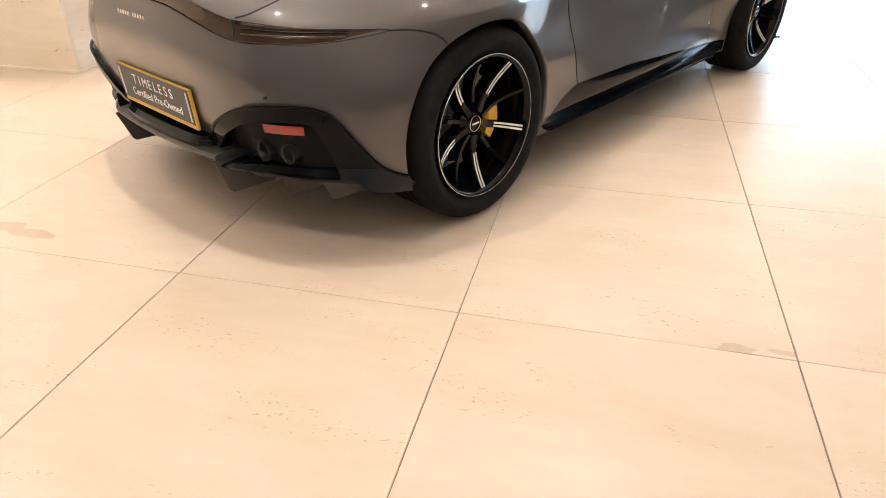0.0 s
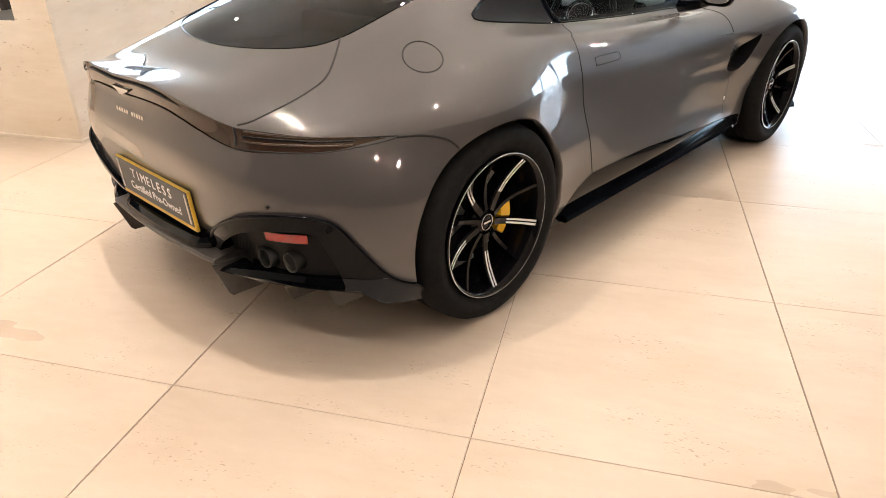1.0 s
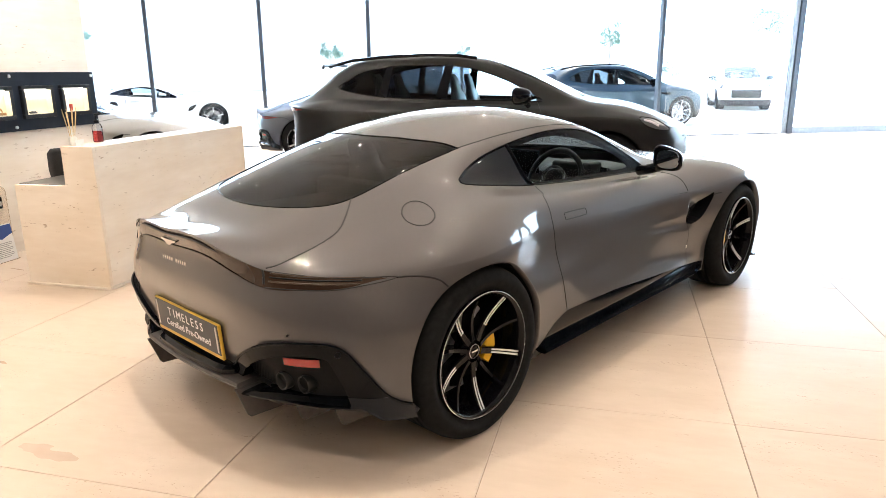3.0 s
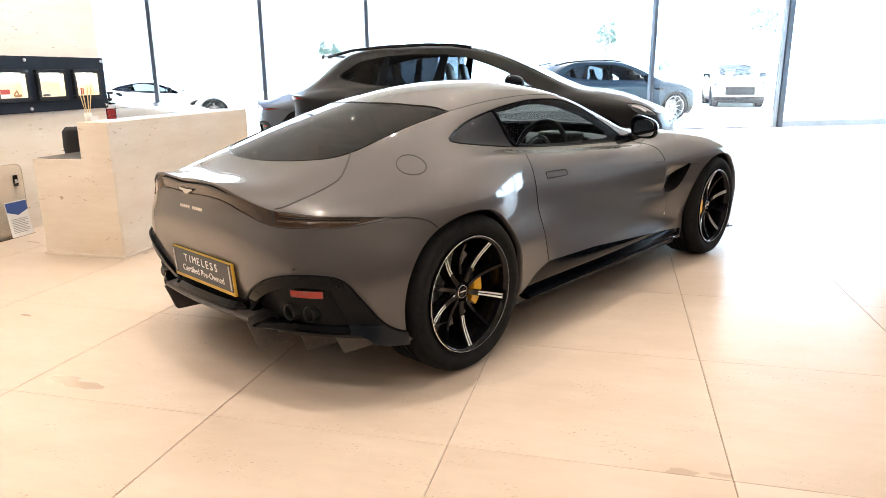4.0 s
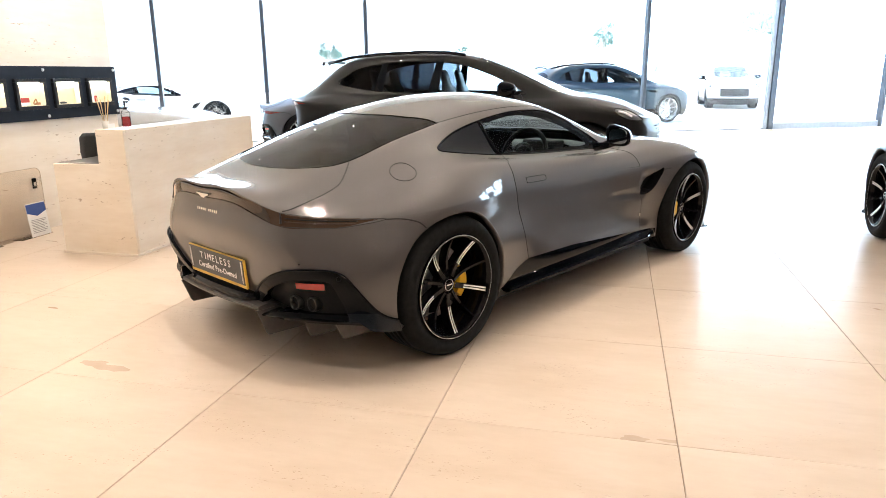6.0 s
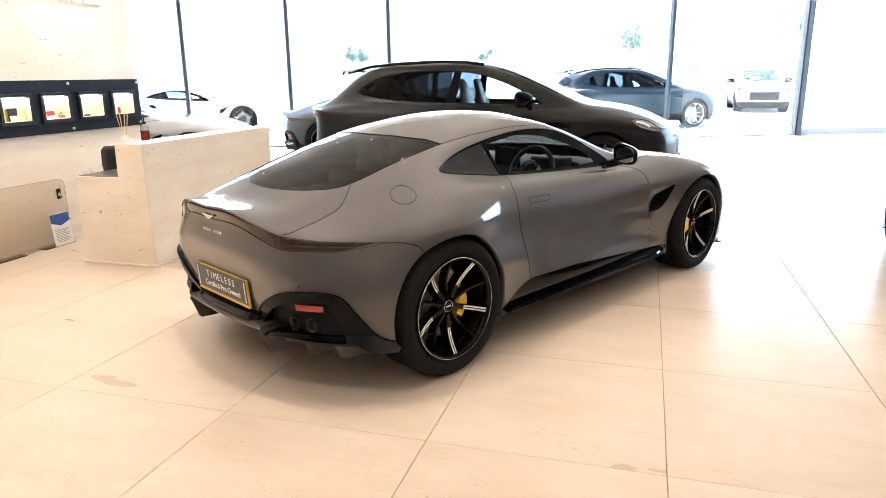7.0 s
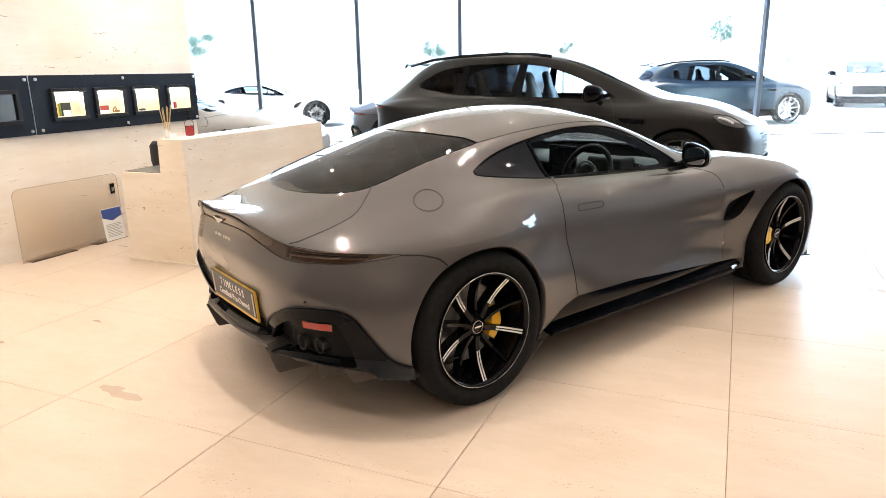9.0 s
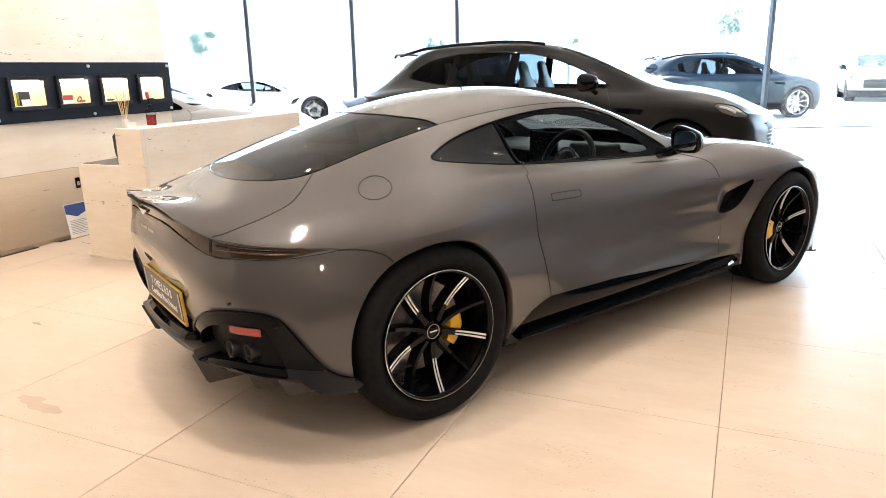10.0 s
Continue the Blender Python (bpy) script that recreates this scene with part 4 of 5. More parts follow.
        for u, v in zip(rows, rows[1:]):
            for k in range(6):
                lip2.faces.new((u[k], u[(k + 1) % 6], v[(k + 1) % 6], v[k]))
        lip2.faces.new(rows[0]), lip2.faces.new(rows[-1][::-1])
        part("recess_lip", lip2, M_GLOSS, car, "gloss black lower lip")
        holes = bmesh.new()
        for i in range(9):
            for j in range(7):
                b, c = -0.362 - 0.018 * i - 0.009 * (j % 2), 0.395 - 0.0115 * j
                if c > 0.40 + (abs(b) - 0.36) * 0.4 or b < -0.52:
                    continue
                p, n = skin.hit("rear", b, c)
                p = p - n * 0.0335
                ring2 = [holes.verts.new((p.x, y(p.y + 0.0052 * math.cos(q)), p.z + 0.0036 * math.sin(q))) for q in np.linspace(0, 6.283, 9)[:-1]]
                holes.faces.new(ring2)
        part("perforation", holes, M_SEAM, car)
        for view, a, b, r, out in (("rear", -0.755, 0.503, 0.012, 0.015), ("rear", -0.615, 0.565, 0.0065, 0.0005)):
            p, n = skin.hit(view, a, b)
            p = p + n * out
            if flip:
                p, n = Vector((p.x, -p.y, p.z)), Vector((n.x, -n.y, n.z))
            sensor = part("parking_sensor", lathe([(0.0, 0.0005), (r - 0.003, 0.0015), (r - 0.002, -0.001), (r, -0.001), (r, 0.002)], 20, "Z"), M_SATIN, car)
            sensor.matrix_local = Matrix.Translation(p) @ n.to_track_quat("Z", "Y").to_matrix().to_4x4()
        # creases by the side vent, and the small emblem below it
        groove = [skin.hit("side", a, b) for a, b in outline([(1.75, 0.746), (1.85, 0.744), (1.93, 0.742), (2.02, 0.741)], 4, False)]
        part("vent_crease", tube([Vector((p.x, y(p.y + 0.001), p.z)) for p, n in groove], [0.0006 + 0.0018 * k / 12 for k in range(13)], 6), M_SEAM, car, smooth=True)
        p, n = skin.hit("side", 2.066, 0.389)
        part("fender_emblem", box(2.059, 2.073, y(p.y) - 0.002, y(p.y) + 0.002, 0.379, 0.400, 0.001), M_CHROME, car)
        # sill blade
        blade = bmesh.new()
        rows = []
        for i in range(13):
            x = 0.42 + (2.22 - 0.42) * i / 12
            w = 0.925 - 0.03 * i / 12 - (0.03 if i == 12 else 0)
            rows.append([blade.verts.new((x, y(-v), z)) for v, z in ((0.84, 0.225), (w, 0.225), (w + 0.012, 0.235), (w + 0.004, 0.248), (0.84, 0.262))])
        for u, v in zip(rows, rows[1:]):
            for k in range(4):
                blade.faces.new((u[k], u[k + 1], v[k + 1], v[k]))
        part("sill_blade", blade, M_GLOSS, car, "gloss black sill blade", smooth=False)
        # seats
        seat = part("seat", box(0.62, 1.05, y(-0.58) if not flip else 0.16, y(-0.16) if not flip else 0.58, 0.42, 0.56, 0.05, segments=3), M_LEATHER, car, "black leather sports seat", smooth=True)
        back = bmesh.new()
        rows = []
        for i, (z, w, d) in enumerate(((0.50, 0.24, 0.10), (0.70, 0.245, 0.10), (0.88, 0.21, 0.08), (0.98, 0.12, 0.06), (1.07, 0.115, 0.05), (1.10, 0.09, 0.03))):
            x = 0.66 - (z - 0.5) * 0.32
            rows.append([back.verts.new((x + dx * d, y(-0.37) + dy * w, z)) for dx, dy in ((-0.5, -0.7), (0.2, -1), (0.5, -0.8), (0.35, 0), (0.5, 0.8), (0.2, 1), (-0.5, 0.7))])
        for u, v in zip(rows, rows[1:]):
            for k in range(7):
                back.faces.new((u[k], u[(k + 1) % 7], v[(k + 1) % 7], v[k]))
        back.faces.new(rows[-1])
        part("seat_back", back, M_LEATHER, car, smooth=True)
        # door inner card
        part("door_card", box(0.66, 1.95, min(y(-0.60), y(-0.57)), max(y(-0.60), y(-0.57)), 0.35, 0.875, 0.01), M_DASH, car)
    # diffuser tray and underside
    tray = bmesh.new()
    s = np.linspace(0, 4, 25)
    edge = ring(COUPE_LOWER[-1], s)
    rows = []
    for px, py, pz in edge:
        k = min(1.0, abs(py) / 0.9)
        up = max(0.0, 0.300 - pz) * (0.34 < abs(py) < 0.84)
        rows.append([(px + 0.02, py, pz + up), (px + 0.035, py * 0.995, pz - 0.004 + up), (px + 0.08, py * 0.98, pz + 0.004 + up), (px + 0.30, py * 0.95, 0.235), (0.0, py * 0.8, 0.19)])
    for sgn in (1, -1):
        vs = [[tray.verts.new((a, b * sgn, c)) for a, b, c in r] for r in rows]
        for u, v in zip(vs, vs[1:]):
            for k in range(4):
                tray.faces.new((u[k], u[k + 1], v[k + 1], v[k]))
    bmesh.ops.remove_doubles(tray, verts=tray.verts, dist=1e-4)
    part("diffuser_tray", tray, M_FIN, car, "satin dark grey rear diffuser", smooth=True)
    # black band under the plate, and the satin lip of the diffuser below it
    for nm, half_y, prof, mt, lb in (("lower_band", 0.300, [(-0.735, 0.372), (-0.780, 0.366), (-0.797, 0.352), (-0.799, 0.336), (-0.735, 0.326)], M_GLOSS, "gloss black band under the plate"),
                                     ("diffuser_lip", 0.372, [(-0.735, 0.334), (-0.798, 0.329), (-0.804, 0.320), (-0.798, 0.308), (-0.740, 0.290), (-0.50, 0.235), (-0.50, 0.300)], M_FIN, "satin dark grey diffuser lip")):
        bm = bmesh.new()
        rows = []
        for v in np.linspace(-1, 1, 17):
            bow = 0.022 * v * v + (0.03 * max(0, abs(v) - 0.86) / 0.14 if nm == "lower_band" else 0)
            rows.append([bm.verts.new((px + (bow if px < -0.6 else 0), v * half_y, pz)) for px, pz in prof])
        for u, v in zip(rows, rows[1:]):
            for k in range(len(prof)):
                bm.faces.new((u[k], u[(k + 1) % len(prof)], v[(k + 1) % len(prof)], v[k]))
        bm.faces.new(rows[0]), bm.faces.new(rows[-1][::-1])
        part(nm, bm, mt, car, lb)
    part("underside", box(-0.35, 3.2, -0.50, 0.50, 0.15, 0.24, 0.02), M_SATIN, car)
    part("underside", box(0.42, 2.28, -0.82, 0.82, 0.151, 0.24, 0.02), M_SATIN, car)
    part("cabin_floor", box(0.0, 2.1, -0.56, 0.56, 0.26, 0.42, 0.02), M_LEATHER, car)
    part("rear_shelf", box(-0.45, 0.45, -0.50, 0.50, 0.70, 0.82, 0.03), M_LEATHER, car)
    part("bulkhead", box(0.30, 0.42, -0.56, 0.56, 0.42, 0.90, 0.03), M_LEATHER, car)
    # seals round the fixed glass
    for pts, nm in ((REAR_GLASS, "rear_window_seal"), (WINDSCREEN, "windscreen_seal")):
        seal = []
        for a, b in outline(pts, 6):
            p, n = skin.hit("top", a, -abs(b))
            q = p - n * 0.002
            seal.append(Vector((q.x, q.y if b <= 0 else -q.y, q.z)))
        part(nm, tube(seal, 0.004, 6, True), M_GLOSS, car, smooth=True)
    # ---- dashboard, wheel and screen
    dash = bmesh.new()
    rows = []
    for i in range(13):
        v = -0.60 + 1.20 * i / 12
        hump = 0.035 * math.exp(-((v + 0.36) / 0.17) ** 2)
        rows.append([dash.verts.new(c) for c in ((1.98, v * 0.95, 0.875), (1.80, v, 0.895 + hump * 0.6), (1.62, v, 0.885 + hump), (1.55, v, 0.85 + hump * 0.6), (1.58, v, 0.74), (1.66, v, 0.52))])
    for u, v in zip(rows, rows[1:]):
        for k in range(5):
            dash.faces.new((u[k], u[k + 1], v[k + 1], v[k]))
    fascia = bmesh.new()
    for u in ([(r[k].co.copy() + Vector((-0.003, 0, 0.001))) for k in (3, 4, 5)] for r in rows):
        for c in u:
            fascia.verts.new(c)
    fascia.verts.ensure_lookup_table()
    for i in range(12):
        for k in range(2):
            fascia.faces.new([fascia.verts[j] for j in (3 * i + k, 3 * i + k + 1, 3 * i + k + 4, 3 * i + k + 3)])
    part("dashboard", dash, M_DASH, car, "dark grey leather dashboard", smooth=True)
    part("fascia", fascia, M_RIM_HIDE, car, "black lower dashboard", smooth=True)
    part("instrument_binnacle", box(1.44, 1.60, -0.49, -0.23, 0.84, 0.940, 0.025, segments=3), M_RIM_HIDE, car, "black hooded instrument cluster", smooth=True)
    ends = [(-0.036, -0.020), (0.028, -0.024), (0.036, -0.012), (0.034, 0.012), (0.026, 0.020), (-0.026, 0.018), (-0.036, 0.010)]
    for sgn in (-1, 1):
        slot = bmesh.new()
        slot.faces.new([slot.verts.new((0, a * sgn, b)) for a, b in ends])
        bmesh.ops.extrude_face_region(slot, geom=list(slot.faces))
        for v in list(slot.verts)[len(ends):]:
            v.co.x += 0.02
        outlet = part("side_outlet", slot, M_QUARTER, car, "side air outlet with a bright rim")
        outlet.matrix_local = pose(1.560, 0.515 * sgn, 0.890, 0, 30, 18 * sgn)
        part("outlet_rim", tube([(-0.001, a * sgn, b) for a, b in ends], 0.0030, 6, True), M_CHROME, outlet, smooth=True)
    part("centre_screen", box(1.475, 1.49, -0.115, 0.115, 0.845, 0.982, 0.004), M_QUARTER, car, "dark centre display screen")
    part("centre_console", box(0.55, 1.60, -0.13, 0.13, 0.40, 0.64, 0.05, segments=3), M_LEATHER, car, smooth=True)
    for v in (-0.52, -0.20, 0.20, 0.52):
        part("air_vent", lathe([(0.0, 0.0), (0.030, 0.0), (0.036, -0.006), (0.042, 0.0)], 24, "X"), M_GLOSS, car).location = (1.553, v, 0.80)
    wm = pose(1.30, -0.36, 0.852, 0, 22, 0)
    sw = new("steering_wheel")
    sw.parent, sw.matrix_local = car, wm
    part("wheel_rim", tube([(0, 0.168 * math.cos(a), 0.172 * math.sin(a) - 0.012 * (math.sin(a) < -0.6)) for a in np.linspace(0, 2 * math.pi, 48, endpoint=False)], 0.0165, 10, True), M_RIM_HIDE, sw, "leather steering wheel rim", smooth=True)
    part("wheel_hub", lathe([(0.0, -0.035), (0.05, -0.033), (0.062, -0.02), (0.066, 0.02), (0.03, 0.10)], 32, "X"), M_RIM_HIDE, sw, smooth=True)
    part("hub_ring", lathe([(0.066, -0.030), (0.072, -0.037), (0.078, -0.028)], 40, "X"), M_CHROME, sw, "bright ring round the horn pad", smooth=True)
    for a in (0, 180, 270):
        sp = part("wheel_spoke", box(-0.012, 0.012, 0.05, 0.165, -0.022, 0.022, 0.006), M_CHROME if a != 270 else M_RIM_HIDE, sw)
        sp.matrix_local = pose(0, 0, 0, a, 0, 0)
    # tail: plate, badge, script
    pl = new("rear_plate", mesh_of("rear_plate", box(-0.012, 0.0, -0.268, 0.268, -0.073, 0.073, 0.003), M_PLATE_EDGE))
    pl.parent, pl.matrix_local = car, pose(-0.762, 0, 0.462, 0, -4, 0)
    tagged(pl, "show plate with a yellow surround")
    part("plate_face", box(-0.0145, -0.011, -0.260, 0.266, -0.055, 0.070, 0.001), M_PLATE, pl, "grey plate face")
    for v in (-0.247, 0.247):
        part("plate_bracket", box(-0.0165, -0.0140, v - 0.0045, v + 0.0045, -0.046, 0.062, 0.0008), M_STEEL, pl, "pale metal plate bracket")
    turn = Matrix(((0, 0, -1, 0), (-1, 0, 0, 0), (0, 1, 0, 0), (0, 0, 0, 1)))
    if detail:
        rows = [(ch, 0.052, (3.5 - k) * 0.0385, 0.031) for k, ch in enumerate("TIMELESS")] + [("Certified", 0.043, 0.100, -0.018), ("Pre-Owned", 0.043, -0.092, -0.018)]
        for words, size, dy, dz in rows:
            t = new("plate_lettering", text_mesh(words, size, M_LETTER, "plate_lettering"))
            t.parent, t.matrix_local = pl, Matrix.Translation((-0.0150, dy, dz)) @ turn
    wing = bmesh.new()
    half = [(0, -0.011), (0.012, -0.012), (0.028, -0.002), (0.058, 0.006), (0.057, 0.011), (0.022, 0.010), (0, 0.009)]
    pts = [(-a, b) for a, b in half] + [(a, b) for a, b in half[::-1][1:-1]]
    f0 = wing.faces.new([wing.verts.new((-0.004, a, b)) for a, b in pts])
    bmesh.ops.extrude_face_region(wing, geom=[f0])
    for v in list(wing.verts)[len(pts):]:
        v.co.x += 0.008
    p, _ = skin.hit("rear", -0.001, 0.822)
    part("winged_badge", wing, M_CHROME, car, "chrome winged badge").location = (p.x - 0.003, 0, 0.822)
    for k in range(11):
        v = (k - 5) * 0.0180 - 0.02
        if k == 5:
            continue
        p, _ = skin.hit("rear", -abs(v), 0.752)
        part("script_bar", box(-0.002, 0.001, -0.0050, 0.0050, -0.0075, 0.0075, 0.0008), M_CHROME, car).matrix_local = pose(p.x, v, 0.752, 14, 0, 0)
    splitter = bmesh.new()
    sp = ring(COUPE_LOWER[-1], np.linspace(12.2, 14, 12))
    for sgn in (1, -1):
        vs = [[splitter.verts.new((a + 0.03 * o, b * sgn * (1 + 0.02 * o), 0.115 + 0.012 * u)) for o, u in ((-4, 0), (1, 0), (1, 1), (-4, 1))] for a, b, c in sp]
        for u, v in zip(vs, vs[1:]):
            for k in range(4):
                splitter.faces.new((u[k], u[(k + 1) % 4], v[(k + 1) % 4], v[k]))
    bmesh.ops.remove_doubles(splitter, verts=splitter.verts, dist=1e-4)
    part("front_splitter", splitter, M_GLOSS, car)
    for sgn in (-1, 1):
        for x, z, a, c in ((0.0, 0.357, -16.5, -8), (2.704, 0.357, 18, 180)):
            yo = 0.872 if x < 1 else 0.862
            wheel(car, pose(x, -yo, z) if sgn < 0 else pose(x, yo, z, 0, 0, 180), a, c if sgn < 0 else 180 - c, metal=alloy, brake=None if detail else M_SATIN, inset=0.045 if x < 1 else 0.075)
    return car, skin


hero, SKIN = coupe(M_GREY, pose(0, 0, 0), "warm grey two-door coupe with black trim and yellow calipers")

# ---- the dark suv and other cars ----
SUV_CREST = [(-1.10, 0, 1.08), (-1.08, -0.35, 1.085), (-0.99, -0.66, 1.06), (-0.78, -0.86, 1.03), (-0.40, -0.94, 1.00), (0, -0.975, 1.0), (0.5, -0.96, 0.98), (1.0, -0.945, 0.97), (1.6, -0.94, 0.96), (2.2, -0.945, 0.955), (2.7, -0.965, 0.955), (3.06, -0.98, 0.955), (3.48, -0.93, 0.90), (3.77, -0.72, 0.84), (3.93, 0, 0.82)]
SUV_TOP = {  # column: heights of the middle, roof edge, belt and shoulder rows, and the widths of the last three
    3: (1.20, 1.16, 1.08, 1.045, 0.50, 0.70, 0.80), 4: (1.49, 1.40, 1.13, 1.07, 0.55, 0.775, 0.885), 5: (1.635, 1.565, 1.14, 1.075, 0.60, 0.80, 0.905), 6: (1.67, 1.60, 1.12, 1.055, 0.62, 0.80, 0.895), 7: (1.675, 1.605, 1.105, 1.04, 0.625, 0.80, 0.885),
    8: (1.62, 1.545, 1.09, 1.03, 0.64, 0.80, 0.885), 9: (1.405, 1.345, 1.08, 1.02, 0.675, 0.81, 0.89), 10: (1.16, 1.14, 1.075, 1.02, 0.68, 0.82, 0.905), 11: (1.095, 1.085, 1.05, 1.005, 0.68, 0.82, 0.915), 12: (1.00, 0.99, 0.96, 0.935, 0.62, 0.77, 0.865)}
SUV_GLASS = [(-0.27, 1.27), (-0.14, 1.36), (0.08, 1.46), (0.5, 1.525), (1.0, 1.535), (1.4, 1.50), (1.75, 1.40), (2.05, 1.27), (2.30, 1.13), (2.15, 1.118), (1.6, 1.125), (0.8, 1.14), (0.25, 1.17), (-0.06, 1.215)]


def suv(paint, m, label, tint, alloy=None):
    car = thing("suv_car", m, label, "car")
    lower = []
    for z, dx, dw in ((0.86, -0.05, 0.012), (0.70, -0.06, 0.018), (0.52, -0.05, 0.012), (0.36, -0.02, -0.01), (0.24, 0.05, -0.05)):
        row = []
        for x, y, zc in SUV_CREST:
            end = smooth(0.3, 1.0, (x - 1.5) / 2.5) - smooth(0.3, 1.0, (1.5 - x) / 2.5)
            row.append((x - dx * -end if end < 0 else x + dx * -end, y * (1 + dw), zc - (0.98 - z) * (1.0 if x < 3.4 else 0.9)))
        lower.append(row)
    upper = [[], [], [], [], []]
    for k in range(3, 13):
        zc, ze, zb, zs, we, wb, ws = SUV_TOP[k]
        x = SUV_CREST[k][0]
        for row, (w, z) in zip(upper, ((0, zc), (we * 0.55, zc - (zc - ze) * 0.2), (we, ze), (wb, zb), (ws, zs))):
            row.append((x, -w, z))
    top, low = body_sheets(SUV_CREST, lower, upper, 2, 6, 8)
    skin = Skin([top, low])
    for cx in (0.0, 3.06):
        low.split(lambda d, cx=cx: np.hypot(d[:, 0] - cx, np.minimum(d[:, 2] - 0.39, 0.0) * 0.8 + np.maximum(d[:, 2] - 0.39, 0)) - 0.425)
    side = top.split(lambda d: np.where(d[:, 1] < -0.5, away(d[:, 0], d[:, 2], outline(SUV_GLASS, 5)), 9))
    privacy = side.split(lambda d: d[:, 0] - 1.09)
    back = top.split(lambda d: away(d[:, 0], d[:, 1], outline([(-0.80, 0), (-0.78, -0.4), (-0.66, -0.55), (-0.52, -0.50), (-0.50, 0), (-0.52, 0.50), (-0.66, 0.55), (-0.78, 0.4)])))
    front = top.split(lambda d: away(d[:, 0], d[:, 1], outline([(1.62, 0), (1.66, -0.5), (1.80, -0.60), (2.55, -0.63), (2.68, -0.4), (2.72, 0), (2.68, 0.4), (2.55, 0.63), (1.80, 0.60), (1.66, 0.5)])))
    lamp = low.split(lambda d: np.where(d[:, 6] < 3.4, np.maximum(0.10 - d[:, 7], d[:, 7] - 0.55 + 0.4 * smooth(2.4, 3.4, d[:, 6])), 9.0))
    eye = outline([(3.385, 0.955), (3.52, 0.942), (3.63, 0.897), (3.725, 0.825), (3.61, 0.822), (3.47, 0.870)], 5)
    heads = [sh.split(lambda d: np.where(d[:, 1] < -0.45, away(d[:, 0], d[:, 2], eye), 9)) for sh in (top, low)]
    strake = low.split(lambda d: np.where(d[:, 1] < -0.5, away(d[:, 0], d[:, 2], np.array([(2.32, 0.912), (2.69, 0.892), (2.655, 0.838), (2.43, 0.858)])), 9))
    cladding = low.split(lambda d: d[:, 2] - 0.40)
    grille = low.split(lambda d: np.where(d[:, 0] > 3.2, np.maximum(np.maximum(np.abs(d[:, 1]) - 0.52, d[:, 2] - 0.76), 0.46 - d[:, 2]), 9.0))

    def skin_part(name, sheets, material, label="", push=0.0, side=0):
        ob = new(name, sheet_mesh(name, sheets, material, push, side))
        ob.parent = car
        return tagged(ob, label) if label else ob

    skin_part("body", [top, low], paint)
    skin_part("rear_window", [back], tint, "", -0.003)
    skin_part("windscreen", [front], M_CLEAR, "", -0.003)
    skin_part("tail_light", [lamp], M_RED_LAMP, "slim red tail light", -0.004)
    skin_part("cladding", [cladding], M_SATIN, "satin black lower cladding")
    skin_part("grille", [grille], M_SATIN, "black front grille", -0.03)
    for k in range(7):
        z = 0.50 + 0.04 * k
        row = ring(lower[1], np.linspace(13.25, 14, 8))
        line = [(x - 0.012, y * 1.0, z) for x, y, _ in row]
        part("grille_bar", tube([*line, *[(a, -b, c) for a, b, c in line[::-1][1:]]], 0.006, 6), M_SUV_WHEEL, car, smooth=True)
    for sgn in (-1, 1):
        flip = sgn > 0
        y = lambda v: -v if flip else v
        skin_part("front_side_window", [side], M_CLEAR, "clear front side window", -0.003, sgn)
        skin_part("rear_side_window", [privacy], tint, "dark tinted rear side windows", -0.003, sgn)
        skin_part("headlamp", heads, M_CHROME_LAMP, "clear headlamp", -0.004, sgn)
        skin_part("side_vent", [strake], M_GLOSS, "gloss black side vent", -0.012, sgn)
        part("daylight_strip", skin.seam("side", [(3.44, 0.925), (3.52, 0.905), (3.60, 0.865)], 0.012, mirrored=flip, sink=-0.2), M_CHROME_STRIP, car, "bright lamp reflector strip", smooth=True)
        part("headlamp_edge", skin.seam("side", [tuple(p) for p in eye[::5]], 0.004, True, 5, mirrored=flip), M_GLOSS, car, smooth=True)
        for x0, x1 in ((0.28, 0.40), (1.02, 1.16)):
            strip = [skin.hit("side", x, z) for x, z in ((x0, 1.16), (x0 + 0.10, 1.52), (x1 + 0.06, 1.53), (x1, 1.15))]
            bm = bmesh.new()
            bm.faces.new([bm.verts.new(((h + n * 0.004).x, y((h + n * 0.004).y), h.z)) for h, n in strip])
            part("window_pillar", bm, M_GLOSS, car)
        for pts, rad in (([(1.08, 1.13), (1.10, 0.95), (1.10, 0.7), (1.08, 0.45)], 0.003), ([(2.25, 1.11), (2.33, 0.95), (2.36, 0.7), (2.34, 0.45)], 0.003), ([(0.34, 1.15), (0.22, 1.0), (0.36, 0.82), (0.46, 0.6)], 0.003), ([(-0.78, 1.02), (-0.60, 1.03), (-0.40, 1.02)], 0.002)):
            part("shut_line", skin.seam("side", pts, rad, mirrored=flip), M_SEAM, car, smooth=True)
        part("window_seal", skin.seam("side", SUV_GLASS, 0.007, True, 4, mirrored=flip), M_GLOSS, car, smooth=True)
        part("vent_trim", skin.seam("side", [(2.32, 0.913), (2.5, 0.905), (2.69, 0.893), (2.656, 0.838)], 0.005, mirrored=flip), M_GLOSS, car, "gloss black side vent trim", smooth=True)
        part("roof_rail", tube([(x, y(-w), z) for x, w, z in ((-0.45, 0.56, 1.525), (-0.1, 0.595, 1.60), (0.3, 0.62, 1.635), (0.9, 0.63, 1.655), (1.25, 0.635, 1.645), (1.50, 0.64, 1.61))], 0.020, 8), M_GLOSS, car, "black roof rail", smooth=True)
        mh = bmesh.new()
        bmesh.ops.create_uvsphere(mh, u_segments=20, v_segments=12, radius=1.0)
